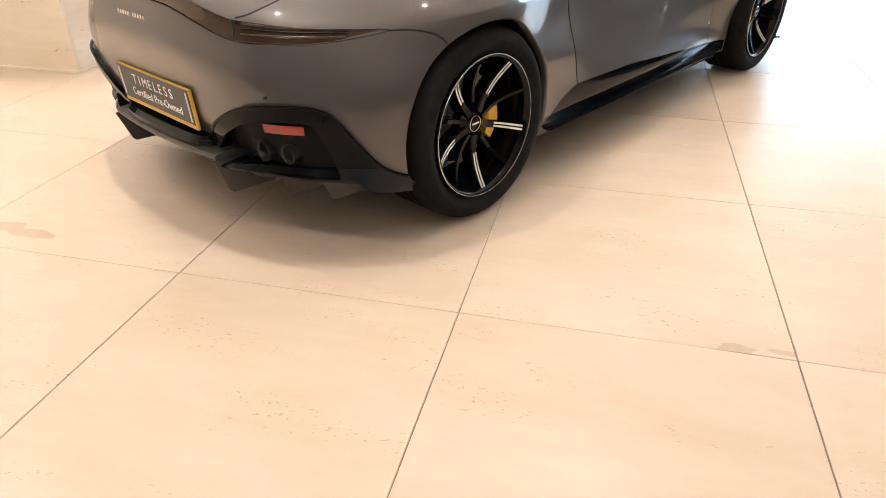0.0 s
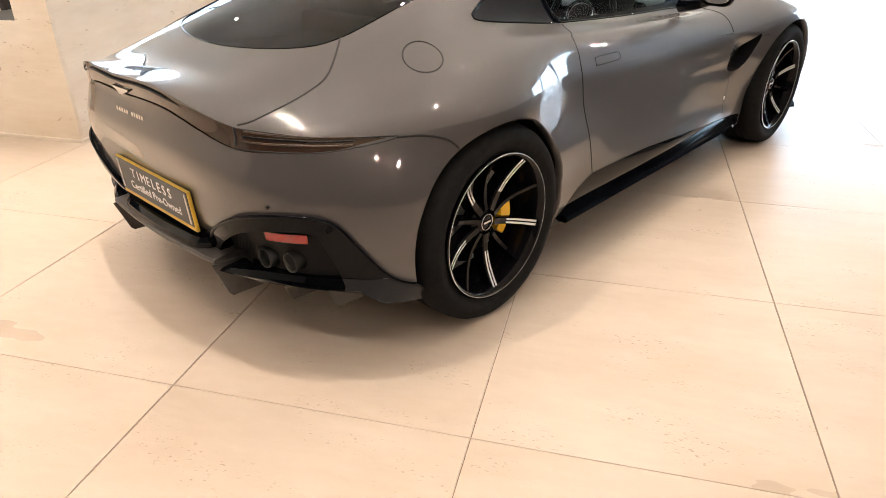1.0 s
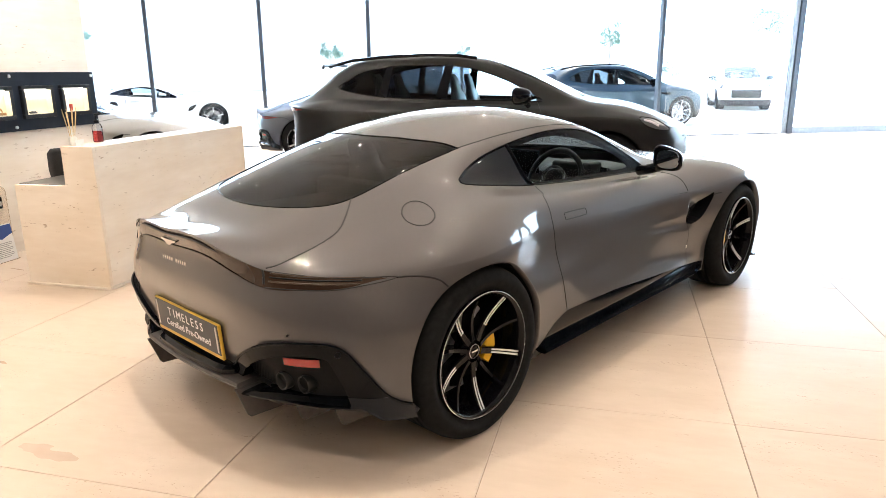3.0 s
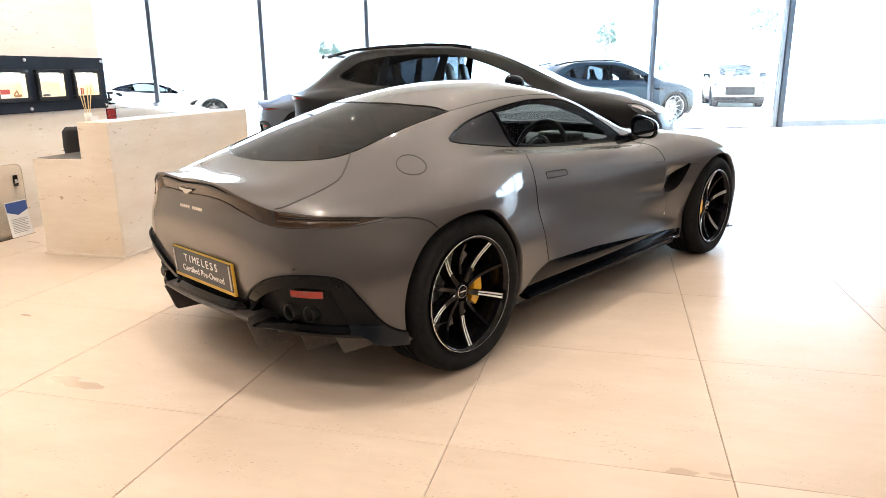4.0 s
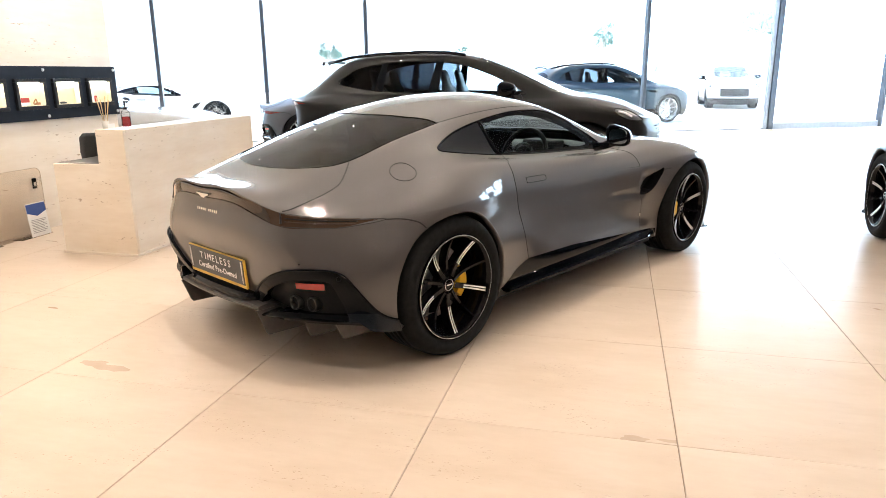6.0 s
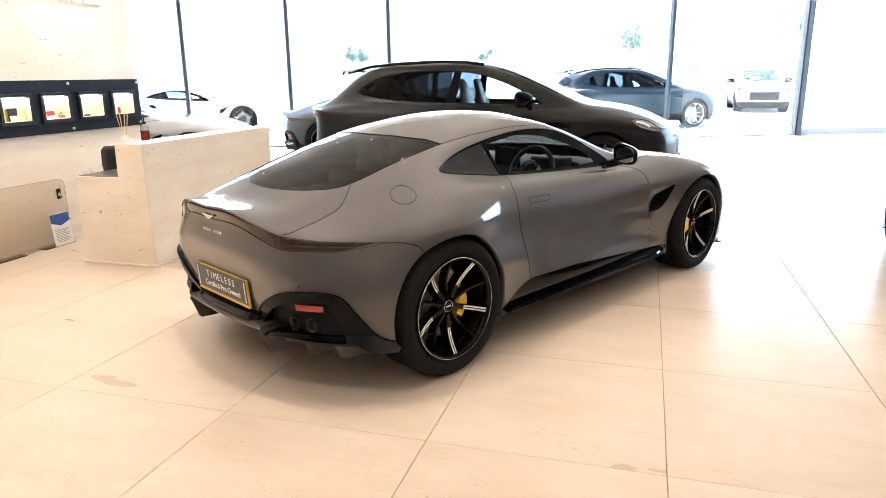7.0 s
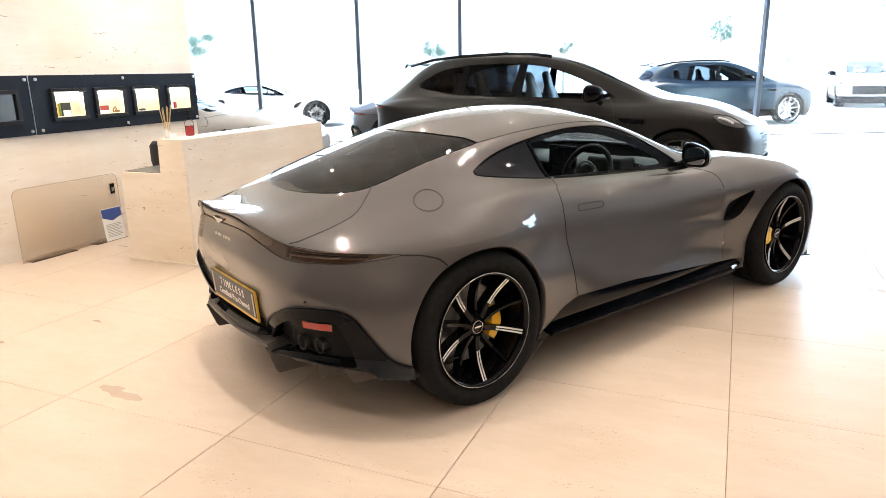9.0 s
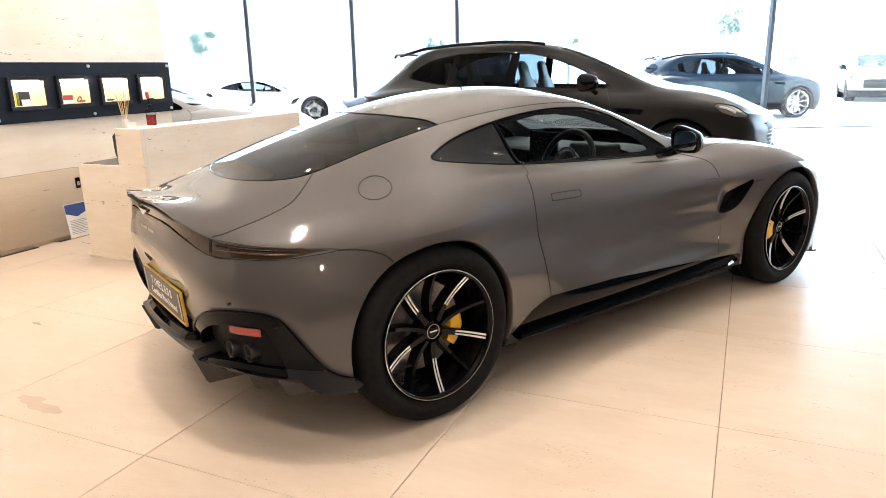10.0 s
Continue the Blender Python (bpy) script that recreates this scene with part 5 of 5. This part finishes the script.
        for v in mh.verts:
            v.co = (2.06 + (0.17 * v.co.x if v.co.x > 0 else 0.06 * v.co.x), y(-1.07) + 0.15 * v.co.y, 1.185 + 0.10 * math.copysign(abs(v.co.z) ** 0.75, v.co.z))
        mirror = part("door_mirror", mh, M_GLOSS, car, "gloss black door mirror", smooth=True)
        part("mirror_stalk", tube([(2.16, y(-0.88), 1.07), (2.13, y(-0.98), 1.12)], 0.03, 8), M_GLOSS, mirror, smooth=True)
        for cx in (0.0, 3.06):
            liner = bmesh.new()
            rows = [[liner.verts.new((cx + 0.43 * math.cos(a), y(v), 0.39 + 0.43 * (math.sin(a) if math.sin(a) > 0 else math.sin(a) / 0.8))) for v in (-0.955, -0.55)] for a in np.linspace(-0.3, math.pi + 0.3, 31)]
            for u, v in zip(rows, rows[1:]):
                liner.faces.new((u[0], u[1], v[1], v[0]))
            liner.faces.new([u[1] for u in rows])
            part("arch_liner", liner, M_SATIN, car)
            wheel(car, pose(cx, -0.90, 0.385) if not flip else pose(cx, 0.90, 0.385, 0, 0, 180), 10, 10 if not flip else 170, 0.295, 0.385, 0.30, stripes=False, metal=alloy or M_SUV_WHEEL, brake=M_SATIN)
        for sx in (0.35, 1.35):
            seat = bmesh.new()
            rows = []
            for z, w, d in ((0.62, 0.25, 0.12), (0.95, 0.26, 0.12), (1.18, 0.22, 0.10), (1.24, 0.12, 0.08), (1.38, 0.125, 0.07), (1.43, 0.09, 0.03)):
                x = sx - (z - 0.62) * 0.28
                rows.append([seat.verts.new((x + dx * d, y(-0.38) + dy * w, z)) for dx, dy in ((-0.5, -0.7), (0.2, -1), (0.5, -0.8), (0.35, 0), (0.5, 0.8), (0.2, 1), (-0.5, 0.7))])
            for u, v in zip(rows, rows[1:]):
                for k in range(7):
                    seat.faces.new((u[k], u[(k + 1) % 7], v[(k + 1) % 7], v[k]))
            seat.faces.new(rows[-1])
            part("seat_back", seat, M_LEATHER, car, "leather seat", smooth=True)
    part("tail_spoiler", tube([(-0.56, -0.50, 1.515), (-0.62, -0.35, 1.545), (-0.64, 0, 1.56), (-0.62, 0.35, 1.545), (-0.56, 0.50, 1.515)], 0.018, 8), paint, car, smooth=True)
    part("interior_tub", box(-0.75, 2.6, -0.78, 0.78, 0.30, 1.02, 0.05), M_LEATHER, car)
    part("dashboard", box(2.0, 2.62, -0.76, 0.76, 1.02, 1.09, 0.03), M_LEATHER, car)
    part("underside", box(-0.7, 3.8, -0.60, 0.60, 0.22, 0.32, 0.02), M_SATIN, car)
    return car


M_RED_LAMP = mat("red_lamp", (0.22, 0.012, 0.012), 0.12, coat=1.0)
M_CHROME_LAMP = mat("headlamp_lens", (0.10, 0.11, 0.12), 0.08, 0.4, coat=1.0)
M_CHROME_STRIP = mat("lamp_reflector", (0.85, 0.86, 0.88), 0.2, 0.3)
M_SUV_WHEEL = mat("dark_alloy", (0.05, 0.05, 0.055), 0.25, 0.7)
M_SILVER_WHEEL = mat("silver_alloy", (0.60, 0.61, 0.62), 0.25, 0.9)
M_BRONZE = paint_mat("dark_bronze_paint", (0.0050, 0.0042, 0.0044), 0.12, 0.45)
M_BLUE = paint_mat("dark_blue_paint", (0.012, 0.032, 0.050), 0.10, 0.5)
M_SILVER = paint_mat("pale_silver_paint", (0.50, 0.51, 0.52), 0.1)
# silver darkened to blue-grey: the shade on the car's near side, as paint
M_SHADED_SILVER = paint_mat("shaded_silver_paint", (0.075, 0.08, 0.095), 0.2)
M_NIGHT = paint_mat("midnight_blue_paint", (0.004, 0.005, 0.018), 0.2, 0.5)
M_WHITE = paint_mat("pearl_white_paint", (0.62, 0.63, 0.63), 0.05)
M_SUV_TINT = tint_glass("suv_glass_tint", (0.075, 0.085, 0.095), 1.25)

suv(M_BRONZE, pose(4.28, 4.50, 0, 0, 0, -62.5), "dark bronze suv parked behind the coupe", M_SUV_TINT)
suv(M_BLUE, pose(14.3, 8.1, -0.035, 0, 0, -31), "dark blue suv parked outside the glass", M_SUV_TINT, M_SILVER_WHEEL)
coupe(M_SHADED_SILVER, pose(5.3, 7.66, 0, 0, 0, -38), "silver coupe parked near the glass wall, paint darkened for shade", False, lamp=M_RED_LAMP)
coupe(M_SILVER, pose(0.5, 8.75, 0, 0, 0, -40), "light grey coupe parked behind the reception desk", False)
coupe(M_WHITE, pose(5.3, 16.6, -0.03, 0, 0, -28), "white coupe parked outside in the sun", False)
coupe(M_NIGHT, pose(2.20, -3.895, 0, 0, 0, 26), "midnight blue coupe parked beside the grey coupe", False)

# ---- reception: wall panel, niches and loose things ----
M_NICHE = mat("niche_lining", (0.78, 0.70, 0.54), 0.6, vary=0.06, scale=12)
M_NICHE_LAMP = mat("niche_lamp", (1.0, 0.90, 0.72), 0.5, emit=26.0)
M_SCREEN_OFF = mat("dark_niche", (0.05, 0.055, 0.06), 0.3, vary=0.2, scale=10)
M_PAPER = mat("white_paper", (0.80, 0.80, 0.79), 0.6, vary=0.02, scale=40)
M_BLUE_INK = mat("blue_ink", (0.03, 0.07, 0.26), 0.55)
M_GREY_INK = mat("grey_ink", (0.35, 0.35, 0.36), 0.6)
M_ACRYLIC = tint_glass("clear_acrylic", (0.96, 0.925, 0.88), 1.3)
M_CLEAR_BOTTLE = tint_glass("clear_bottle", (0.97, 0.97, 0.97), 1.12)
M_FROST = mat("frosted_jar", (0.72, 0.70, 0.66), 0.3, vary=0.03, scale=40)
M_PINK = tint_glass("red_liquid", (0.80, 0.30, 0.30), 1.1)
M_REED = mat("reed_stick", (0.62, 0.45, 0.24), 0.7, vary=0.15, scale=60)
M_OLIVE = mat("green_leather", (0.16, 0.20, 0.02), 0.5, vary=0.15, scale=60)
M_CRIMSON = mat("red_leather", (0.40, 0.04, 0.03), 0.45, vary=0.15, scale=60)
M_TAN = mat("tan_leather", (0.32, 0.17, 0.07), 0.5, vary=0.15, scale=60)


def framed_board(name, u0, u1, niches, label):
    """A wall board with openings: strips round the niches, so that each niche is a real hole."""
    panel = thing(name, ROOM, label, "display case")
    z0, z1, a, b = 1.0, 1.478, 1.13, 1.335
    board = bmesh.new()
    box(u0, u1, 3.565, 3.598, z0, a, into=board)
    box(u0, u1, 3.565, 3.598, b, z1, into=board)
    edges = [u0] + [e for n in niches for e in n[:2]] + [u1]
    for p, q in zip(edges[::2], edges[1::2]):
        box(p, q, 3.565, 3.598, a, b, into=board)
    part("board", board, M_NAVY, panel)
    for p, q, lit in niches:
        frame_bm = bmesh.new()
        for x0, x1, y0, y1 in ((p - 0.032, q + 0.032, a - 0.032, a), (p - 0.032, q + 0.032, b, b + 0.032), (p - 0.032, p, a, b), (q, q + 0.032, a, b)):
            box(x0, x1, 3.535, 3.566, y0, y1, 0.003, frame_bm)
        niche = part("niche_frame", frame_bm, M_NAVY_TRIM, panel, "black frame round a display niche")
        part("niche_back", box(p, q, 3.594, 3.598, a, b), M_NICHE if lit else M_SCREEN_OFF, niche)
        if lit:
            part("niche_lamp", box(p + 0.02, q - 0.02, 3.568, 3.578, b - 0.006, b - 0.001), M_NICHE_LAMP, niche, "small warm lamp in the niche top")
            for x0, x1 in ((p + 0.0005, p + 0.004), (q - 0.004, q - 0.0005)):
                part("niche_side", box(x0, x1, 3.538, 3.594, a + 0.006, b - 0.007), M_NICHE, niche)
            part("niche_shelf", box(p, q, 3.545, 3.594, a, a + 0.006), M_NICHE, niche)
        else:
            part("niche_door", box(p, q, 3.555, 3.559, a, b), M_QUARTER, niche, "dark glass niche door")
    for u in (u0 + 0.06, (u0 + u1) / 2, u1 - 0.03):
        for z in (1.445, 1.032):
            part("stud", lathe([(0.0, 3.553), (0.011, 3.553), (0.014, 3.558), (0.014, 3.566)], 16), M_STEEL, panel, "round steel stud", smooth=True).location = (u, 0, z)
    return panel


NICHES = [(0.985 + 0.426 * k, 1.26 + 0.426 * k) for k in range(4)]
framed_board("display_panel", 0.788, 2.667, [(a, b, True) for a, b in NICHES], "dark navy wall panel with four lit display niches")
framed_board("display_panel", -1.10, 0.784, [(0.365 - 0.426 * k, 0.64 - 0.426 * k, False) for k in (2, 1, 0)], "dark navy wall panel with unlit display niches")


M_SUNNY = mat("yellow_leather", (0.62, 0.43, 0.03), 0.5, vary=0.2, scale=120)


def wallet(u, w, h, material, label, tilt=0):
    ob = solid("leather_wallet", box(-w / 2, w / 2, -0.010, 0.010, 0, h, 0.004), material, ROOM @ pose(u, 3.572, 1.137, tilt, 0, 0), label, "wallet")
    return ob


wallet(1.010, 0.028, 0.100, M_SUNNY, "small yellow leather case in a niche")
wallet(1.036, 0.020, 0.104, M_OLIVE, "small olive green leather case in a niche")
wallet(1.095, 0.090, 0.110, M_LEATHER, "small black leather case in a niche")
solid("card", box(-0.036, 0.036, -0.002, 0.002, 0, 0.048, 0.0008), M_PAPER, ROOM @ pose(1.095, 3.553, 1.137, -8, 0, 0), "white card leaning on a black case", "card")
wallet(1.480, 0.105, 0.066, M_CRIMSON, "small red leather case in a niche")
solid("booklet", box(-0.052, 0.052, -0.006, 0.006, 0, 0.026, 0.003), M_PAPER, ROOM @ pose(1.478, 3.554, 1.137, -10, 0, 0), "cream booklet lying before a red case", "booklet")
hoop = [(0.026 * math.cos(t), 0.004 * math.sin(2 * t), 0.026 + 0.024 * math.sin(t)) for t in np.linspace(0, 2 * math.pi, 24, endpoint=False)]
solid("bracelet", tube(hoop, 0.0055, 8, True), M_TAN, ROOM @ pose(1.592, 3.566, 1.141, 12, 0, 20), "tan leather bracelet standing in a niche", "bracelet")
wallet(1.628, 0.045, 0.022, M_TAN, "tan leather pouch in a niche")
solid("spectacle_case", lathe([(0.0, 0.0), (0.030, 0.0), (0.043, 0.006), (0.040, 0.013), (0.022, 0.018), (0.0, 0.019)], 24, "Z"), M_LEATHER, ROOM @ pose(1.920, 3.566, 1.1365) @ Matrix.Diagonal((1.0, 0.40, 1.0, 1.0)), "flat black oval case in a niche", "case")
wallet(2.300, 0.050, 0.130, M_PAPER, "white boxed gift in a niche")
wallet(2.352, 0.030, 0.060, M_CRIMSON, "small red leather case in a niche")

seam_strip = thing("panel_joint", ROOM, "thin bright metal joint between wall panels", "joint strip")
part("strip", box(0.7845, 0.7875, 3.560, 3.5985, 1.0, 1.478, 0.0008), M_STEEL, seam_strip)

# letters on the wall, as plain blocks
sign = thing("wall_sign", ROOM, "row of raised pale letter blocks on stone", "sign")
for k in range(11):
    if k != 5:
        part("letter_block", box(0.905 + 0.13 * k, 1.0 + 0.13 * k, 3.575, 3.599, 2.185, 2.36, 0.003), M_LETTER, sign)

socket = thing("wall_socket", ROOM, "small black wall socket on stone", "socket")
part("socket_plate", box(1.448, 1.492, 3.588, 3.599, 0.395, 0.49, 0.003), M_GLOSS, socket)
part("socket_face", box(1.457, 1.483, 3.585, 3.589, 0.42, 0.455, 0.002), M_STEEL, socket)

# acrylic screen on the floor against the wall
screen = thing("acrylic_screen", ROOM, "clear acrylic desk screen standing against stone wall", "screen")
sheet = bmesh.new()
ol = [(0.42, 0.0), (1.43, 0.0), (1.43, 0.54)] + [(1.37 + 0.06 * math.cos(a), 0.54 + 0.06 * math.sin(a)) for a in np.linspace(0.1, 1.5, 6)] + [(0.48 + 0.06 * math.cos(a), 0.54 + 0.06 * math.sin(a)) for a in np.linspace(1.6, 3.1, 6)]
fr, bk = [sheet.verts.new((x, 3.47, z)) for x, z in ol], [sheet.verts.new((x, 3.476, z)) for x, z in ol]
sheet.faces.new(fr), sheet.faces.new(bk[::-1])
for k in range(len(ol)):
    sheet.faces.new((fr[k], fr[(k + 1) % len(ol)], bk[(k + 1) % len(ol)], bk[k]))
part("acrylic_sheet", sheet, M_ACRYLIC, screen)
part("sheet_edge", tube([(x, 3.473, z) for x, z in ol], 0.0022, 5, True), mat("acrylic_edge", (0.35, 0.28, 0.20), 0.3), screen, "dark polished sheet edge")
for u0, u1 in ((0.47, 0.89), (1.08, 1.42)):
    part("foot_plate", box(u0, u1, 3.42, 3.52, 0.001, 0.008, 0.002), M_ACRYLIC, screen)

leaflet = thing("leaflet_sign", ROOM @ pose(1.30, 3.425, 0.004, -6, 0, 0), "white printed leaflet with a blue header leaning", "leaflet")
part("sheet", box(-0.105, 0.105, 0, 0.003, 0, 0.297), M_PAPER, leaflet)
head = bmesh.new()
head.faces.new([head.verts.new((x, -0.0012, z)) for x, z in ((-0.104, 0.215), (0, 0.178), (0.104, 0.215), (0.104, 0.29), (-0.104, 0.29))])
part("blue_header", head, M_BLUE_INK, leaflet)
for k in range(9):
    part("text_bar", box(-0.08, 0.08 - 0.03 * (k % 3 == 2), -0.0018, -0.0004, 0.145 - 0.014 * k, 0.150 - 0.014 * k), M_GREY_INK, leaflet)

# on the counter
DT = 0.99
bottle = thing("sanitiser_bottle", ROOM @ pose(1.165, 2.285, DT), "clear pump bottle half full of red liquid", "bottle")
part("bottle_body", lathe([(0.0, 0.001), (0.030, 0.001), (0.034, 0.006), (0.034, 0.105), (0.026, 0.122), (0.013, 0.128), (0.013, 0.135)], 28, "Z"), M_CLEAR_BOTTLE, bottle, smooth=True)
part("liquid", lathe([(0.0, 0.004), (0.029, 0.004), (0.0325, 0.008), (0.0325, 0.078), (0.0, 0.078)], 28, "Z"), M_PINK, bottle, "red liquid", smooth=True)
part("pump_collar", lathe([(0.0, 0.135), (0.016, 0.135), (0.016, 0.152), (0.006, 0.155), (0.006, 0.185)], 20, "Z"), M_SATIN, bottle)
part("pump_nozzle", box(-0.010, 0.042, -0.008, 0.008, 0.185, 0.200, 0.003), M_SATIN, bottle)
reeds = thing("reed_diffuser", ROOM @ pose(0.925, 2.28, DT), "glass reed diffuser with pale wooden sticks", "reed diffuser")
part("jar", lathe([(0.0, 0.001), (0.022, 0.001), (0.025, 0.005), (0.025, 0.055), (0.013, 0.065), (0.013, 0.085)], 24, "Z"), M_FROST, reeds, smooth=True)
part("jar_card", box(-0.030, 0.045, -0.045, -0.043, 0.0, 0.040), M_PAPER, reeds, "small white card")
for k in range(8):
    a = 2 * math.pi * k / 8 + 0.3
    part("reed", tube([(0.006 * math.cos(a), 0.006 * math.sin(a), 0.01), (0.045 * math.cos(a), 0.045 * math.sin(a), 0.235 + 0.02 * math.sin(3 * k))], 0.0024, 6), M_REED, reeds)

chair = thing("office_chair", ROOM @ pose(1.67, 3.12, 0, 0, 0, 150), "black leather office chair behind the desk", "chair")
back = bmesh.new()
rows = []
for z, w, y, d in ((0.50, 0.14, 0.20, 0.05), (0.60, 0.18, 0.245, 0.06), (0.75, 0.23, 0.315, 0.06), (0.88, 0.25, 0.385, 0.05), (0.915, 0.22, 0.40, 0.02)):
    rows.append([back.verts.new((x * w * 0.8, y + o * d, z)) for x, o in ((-1, 0), (-0.8, -0.5), (0, -0.35), (0.8, -0.5), (1, 0), (0.8, 0.5), (0, 0.6), (-0.8, 0.5))])
for u, v in zip(rows, rows[1:]):
    for k in range(8):
        back.faces.new((u[k], u[(k + 1) % 8], v[(k + 1) % 8], v[k]))
back.faces.new(rows[0]), back.faces.new(rows[-1])
part("backrest", back, M_LEATHER, chair, smooth=True)
part("seat", box(-0.19, 0.19, -0.19, 0.20, 0.42, 0.50, 0.03, segments=3), M_LEATHER, chair, smooth=True)
part("column", lathe([(0.0, 0.10), (0.03, 0.10), (0.03, 0.42)], 16, "Z"), M_STEEL, chair)
for k in range(5):
    a = 2 * math.pi * k / 5
    part("leg", tube([(0, 0, 0.10), (0.20 * math.cos(a), 0.20 * math.sin(a), 0.055)], [0.022, 0.014], 8), M_STEEL, chair)
    part("castor", lathe([(0.0, -0.012), (0.024, -0.012), (0.026, 0), (0.024, 0.012), (0, 0.012)], 14), M_SATIN, chair).location = (0.20 * math.cos(a), 0.20 * math.sin(a), 0.027)

# ---- outside ----
M_LEAF = mat("leaf", (0.12, 0.20, 0.155), 0.5, vary=0.45, scale=3)
M_BARK = mat("bark", (0.42, 0.39, 0.35), 0.8, vary=0.3, scale=25)
M_HOUSE = mat("pale_render", (0.86, 0.86, 0.85), 0.7, vary=0.05, scale=2)
M_PANE = mat("far_window", (0.62, 0.70, 0.70), 0.3)


def tree(x, y, height, crown, label, seed):
    rnd = random.Random(seed)
    t = thing("tree", pose(x, y, -0.035), label, "tree", "street trees")
    limbs = bmesh.new()
    tips = []
    top = height - crown * 0.9
    for bm2 in (tube([(0, 0, 0), (0.03, 0.02, top * 0.5), (0.0, 0.05, top), (0.05, 0, height - crown * 0.3)], [0.09, 0.075, 0.06, 0.02], 8),):
        me = mesh_of("trunk", bm2, M_BARK, True)
        ob = new("trunk", me)
        ob.parent = t
    for k in range(9):
        a, r, z = rnd.uniform(0, 6.28), crown * rnd.uniform(0.4, 0.95), top + crown * rnd.uniform(0.0, 1.3)
        tip = (r * math.cos(a), r * math.sin(a), z)
        tips.append(tip)
        part("limb", tube([(0, 0.03, top * 0.9), (tip[0] * 0.5, tip[1] * 0.5, top + (z - top) * 0.7), tip], [0.035, 0.02, 0.008], 6), M_BARK, t)
    leaves = bmesh.new()
    for tip in tips:
        for k in range(150):
            p = Vector(tip) + Vector((rnd.gauss(0, 1), rnd.gauss(0, 1), rnd.gauss(0, 0.75))) * crown * 0.21
            q = Euler((rnd.uniform(0, 6.28), rnd.uniform(0, 6.28), 0)).to_matrix()
            s = crown * rnd.uniform(0.05, 0.10)
            leaves.faces.new([leaves.verts.new(p + q @ Vector(c)) for c in ((-s, 0, 0), (0, -s * 0.5, 0), (s, 0, 0), (0, s * 0.5, s * 0.15))])
    tagged(part("crown", leaves, M_LEAF, t, "loose green leaves"), kind="stuff")


for k, (x, y, h, c) in enumerate(((19.6, 25.3, 2.6, 0.55), (28.3, 14.8, 3.4, 0.70), (31.2, 8.5, 3.9, 0.85), (30.0, 12.3, 1.7, 0.55), (24.5, 21.0, 2.6, 0.45), (9.6, 30.5, 3.0, 0.6))):
    tree(x, y, h, c, "young street tree with a thin green crown", k)
hall = thing("far_building", pose(26, 58, -0.035, 0, 0, -30), "pale far building with a row of windows", "building")
part("wall", box(-22, 22, 0, 10, 0, 7.5), M_HOUSE, hall)
part("roof", box(-22.4, 22.4, -0.4, 10.4, 7.5, 7.9), M_HOUSE, hall)
for k in (0, 1, 3, 4, 5, 8, 9, 12):
    part("window", box(-20.5 + 3 * k, -19.0 + 3 * k, -0.05, 0.02, 2.2, 4.4), M_PANE, hall)
M_HAZE = mat("bright_hazy_sky", (0.66, 0.84, 1.0), 0.9, emit=2.3)
haze = bmesh.new()
for a, b in ((-150, -128), (-128, -106), (-106, -84), (-84, -62), (-62, -40), (-40, -25), (-25, -10), (-10, 5), (5, 20), (20, 35), (35, 50), (50, 65), (65, 80), (80, 95), (95, 110)):
    q = [(85 * math.cos(radians(e)), 85 * math.sin(radians(e))) for e in (a, b)]
    haze.faces.new([haze.verts.new(c) for c in ((*q[0], -0.5), (*q[1], -0.5), (*q[1], 30), (*q[0], 30))])
solid("backdrop", haze, M_HAZE, Matrix(), "bright hazy summer sky beyond the street", "sky", "structure")
suv(M_WHITE, pose(28.2, 8.8, -0.035, 0, 0, 208), "white suv parked facing the showroom outside", M_SUV_TINT)

# ---- ceiling lamps ----
M_LAMP = mat("downlight_glow", (1.0, 0.885, 0.755), 0.5, emit=1900.0)
M_BEZEL = mat("white_bezel", (0.75, 0.75, 0.74), 0.5)
fitting = thing("downlight", ROOM @ pose(-7.5, -7.3, CEIL), "small round recessed ceiling downlight with white bezel", "downlight", "ceiling downlights")
part("bezel", lathe([(0.0, -0.008), (0.046, -0.008), (0.052, -0.005), (0.054, 0.0)], 32, "Z"), M_BEZEL, fitting)
part("lamp", lathe([(0.0, -0.0105), (0.0115, -0.0105), (0.0135, -0.0085)], 20, "Z"), M_LAMP, fitting)
for i in range(8):
    for j in range(8):
        if i or j:
            copy_thing(fitting, ROOM @ pose(-7.5 + 2.325 * i, -7.3 + 1.9 * j, CEIL))
# two narrow accent beams over the display car, floods elsewhere; a brighter row without fittings is added to lift the
# stone wall
ACCENTS = ((-0.65, -0.20), (1.55, -0.50))
for x, y in ACCENTS:
    copy_thing(fitting, pose(x, y, CEIL))
BEAMS = [(ROOM @ pose(-2.85 + 2.325 * i, -5.4 + 1.9 * j, CEIL - 0.03), (25.0, 21.5, 18.0, 9.0)[i], 96) for i in range(4) for j in range(5) if (i, j) not in ((1, 3), (2, 2))]
BEAMS += [(ROOM @ pose(-2.85 + 2.325 * i, 2.865, CEIL - 0.03), 62.0, 96) for i in range(4)]
BEAMS += [(pose(x, y, CEIL - 0.03), 58.0, 76) for x, y in ACCENTS]
for place, watts, cone in BEAMS:
    beam = new("downlight_beam", bpy.data.lights.new("downlight_beam", "SPOT"))
    beam.data.energy, beam.data.color, beam.data.shadow_soft_size = watts, (1.0, 0.88, 0.765), 0.010
    beam.data.spot_size, beam.data.spot_blend = radians(cone), 0.8
    beam.matrix_world = place
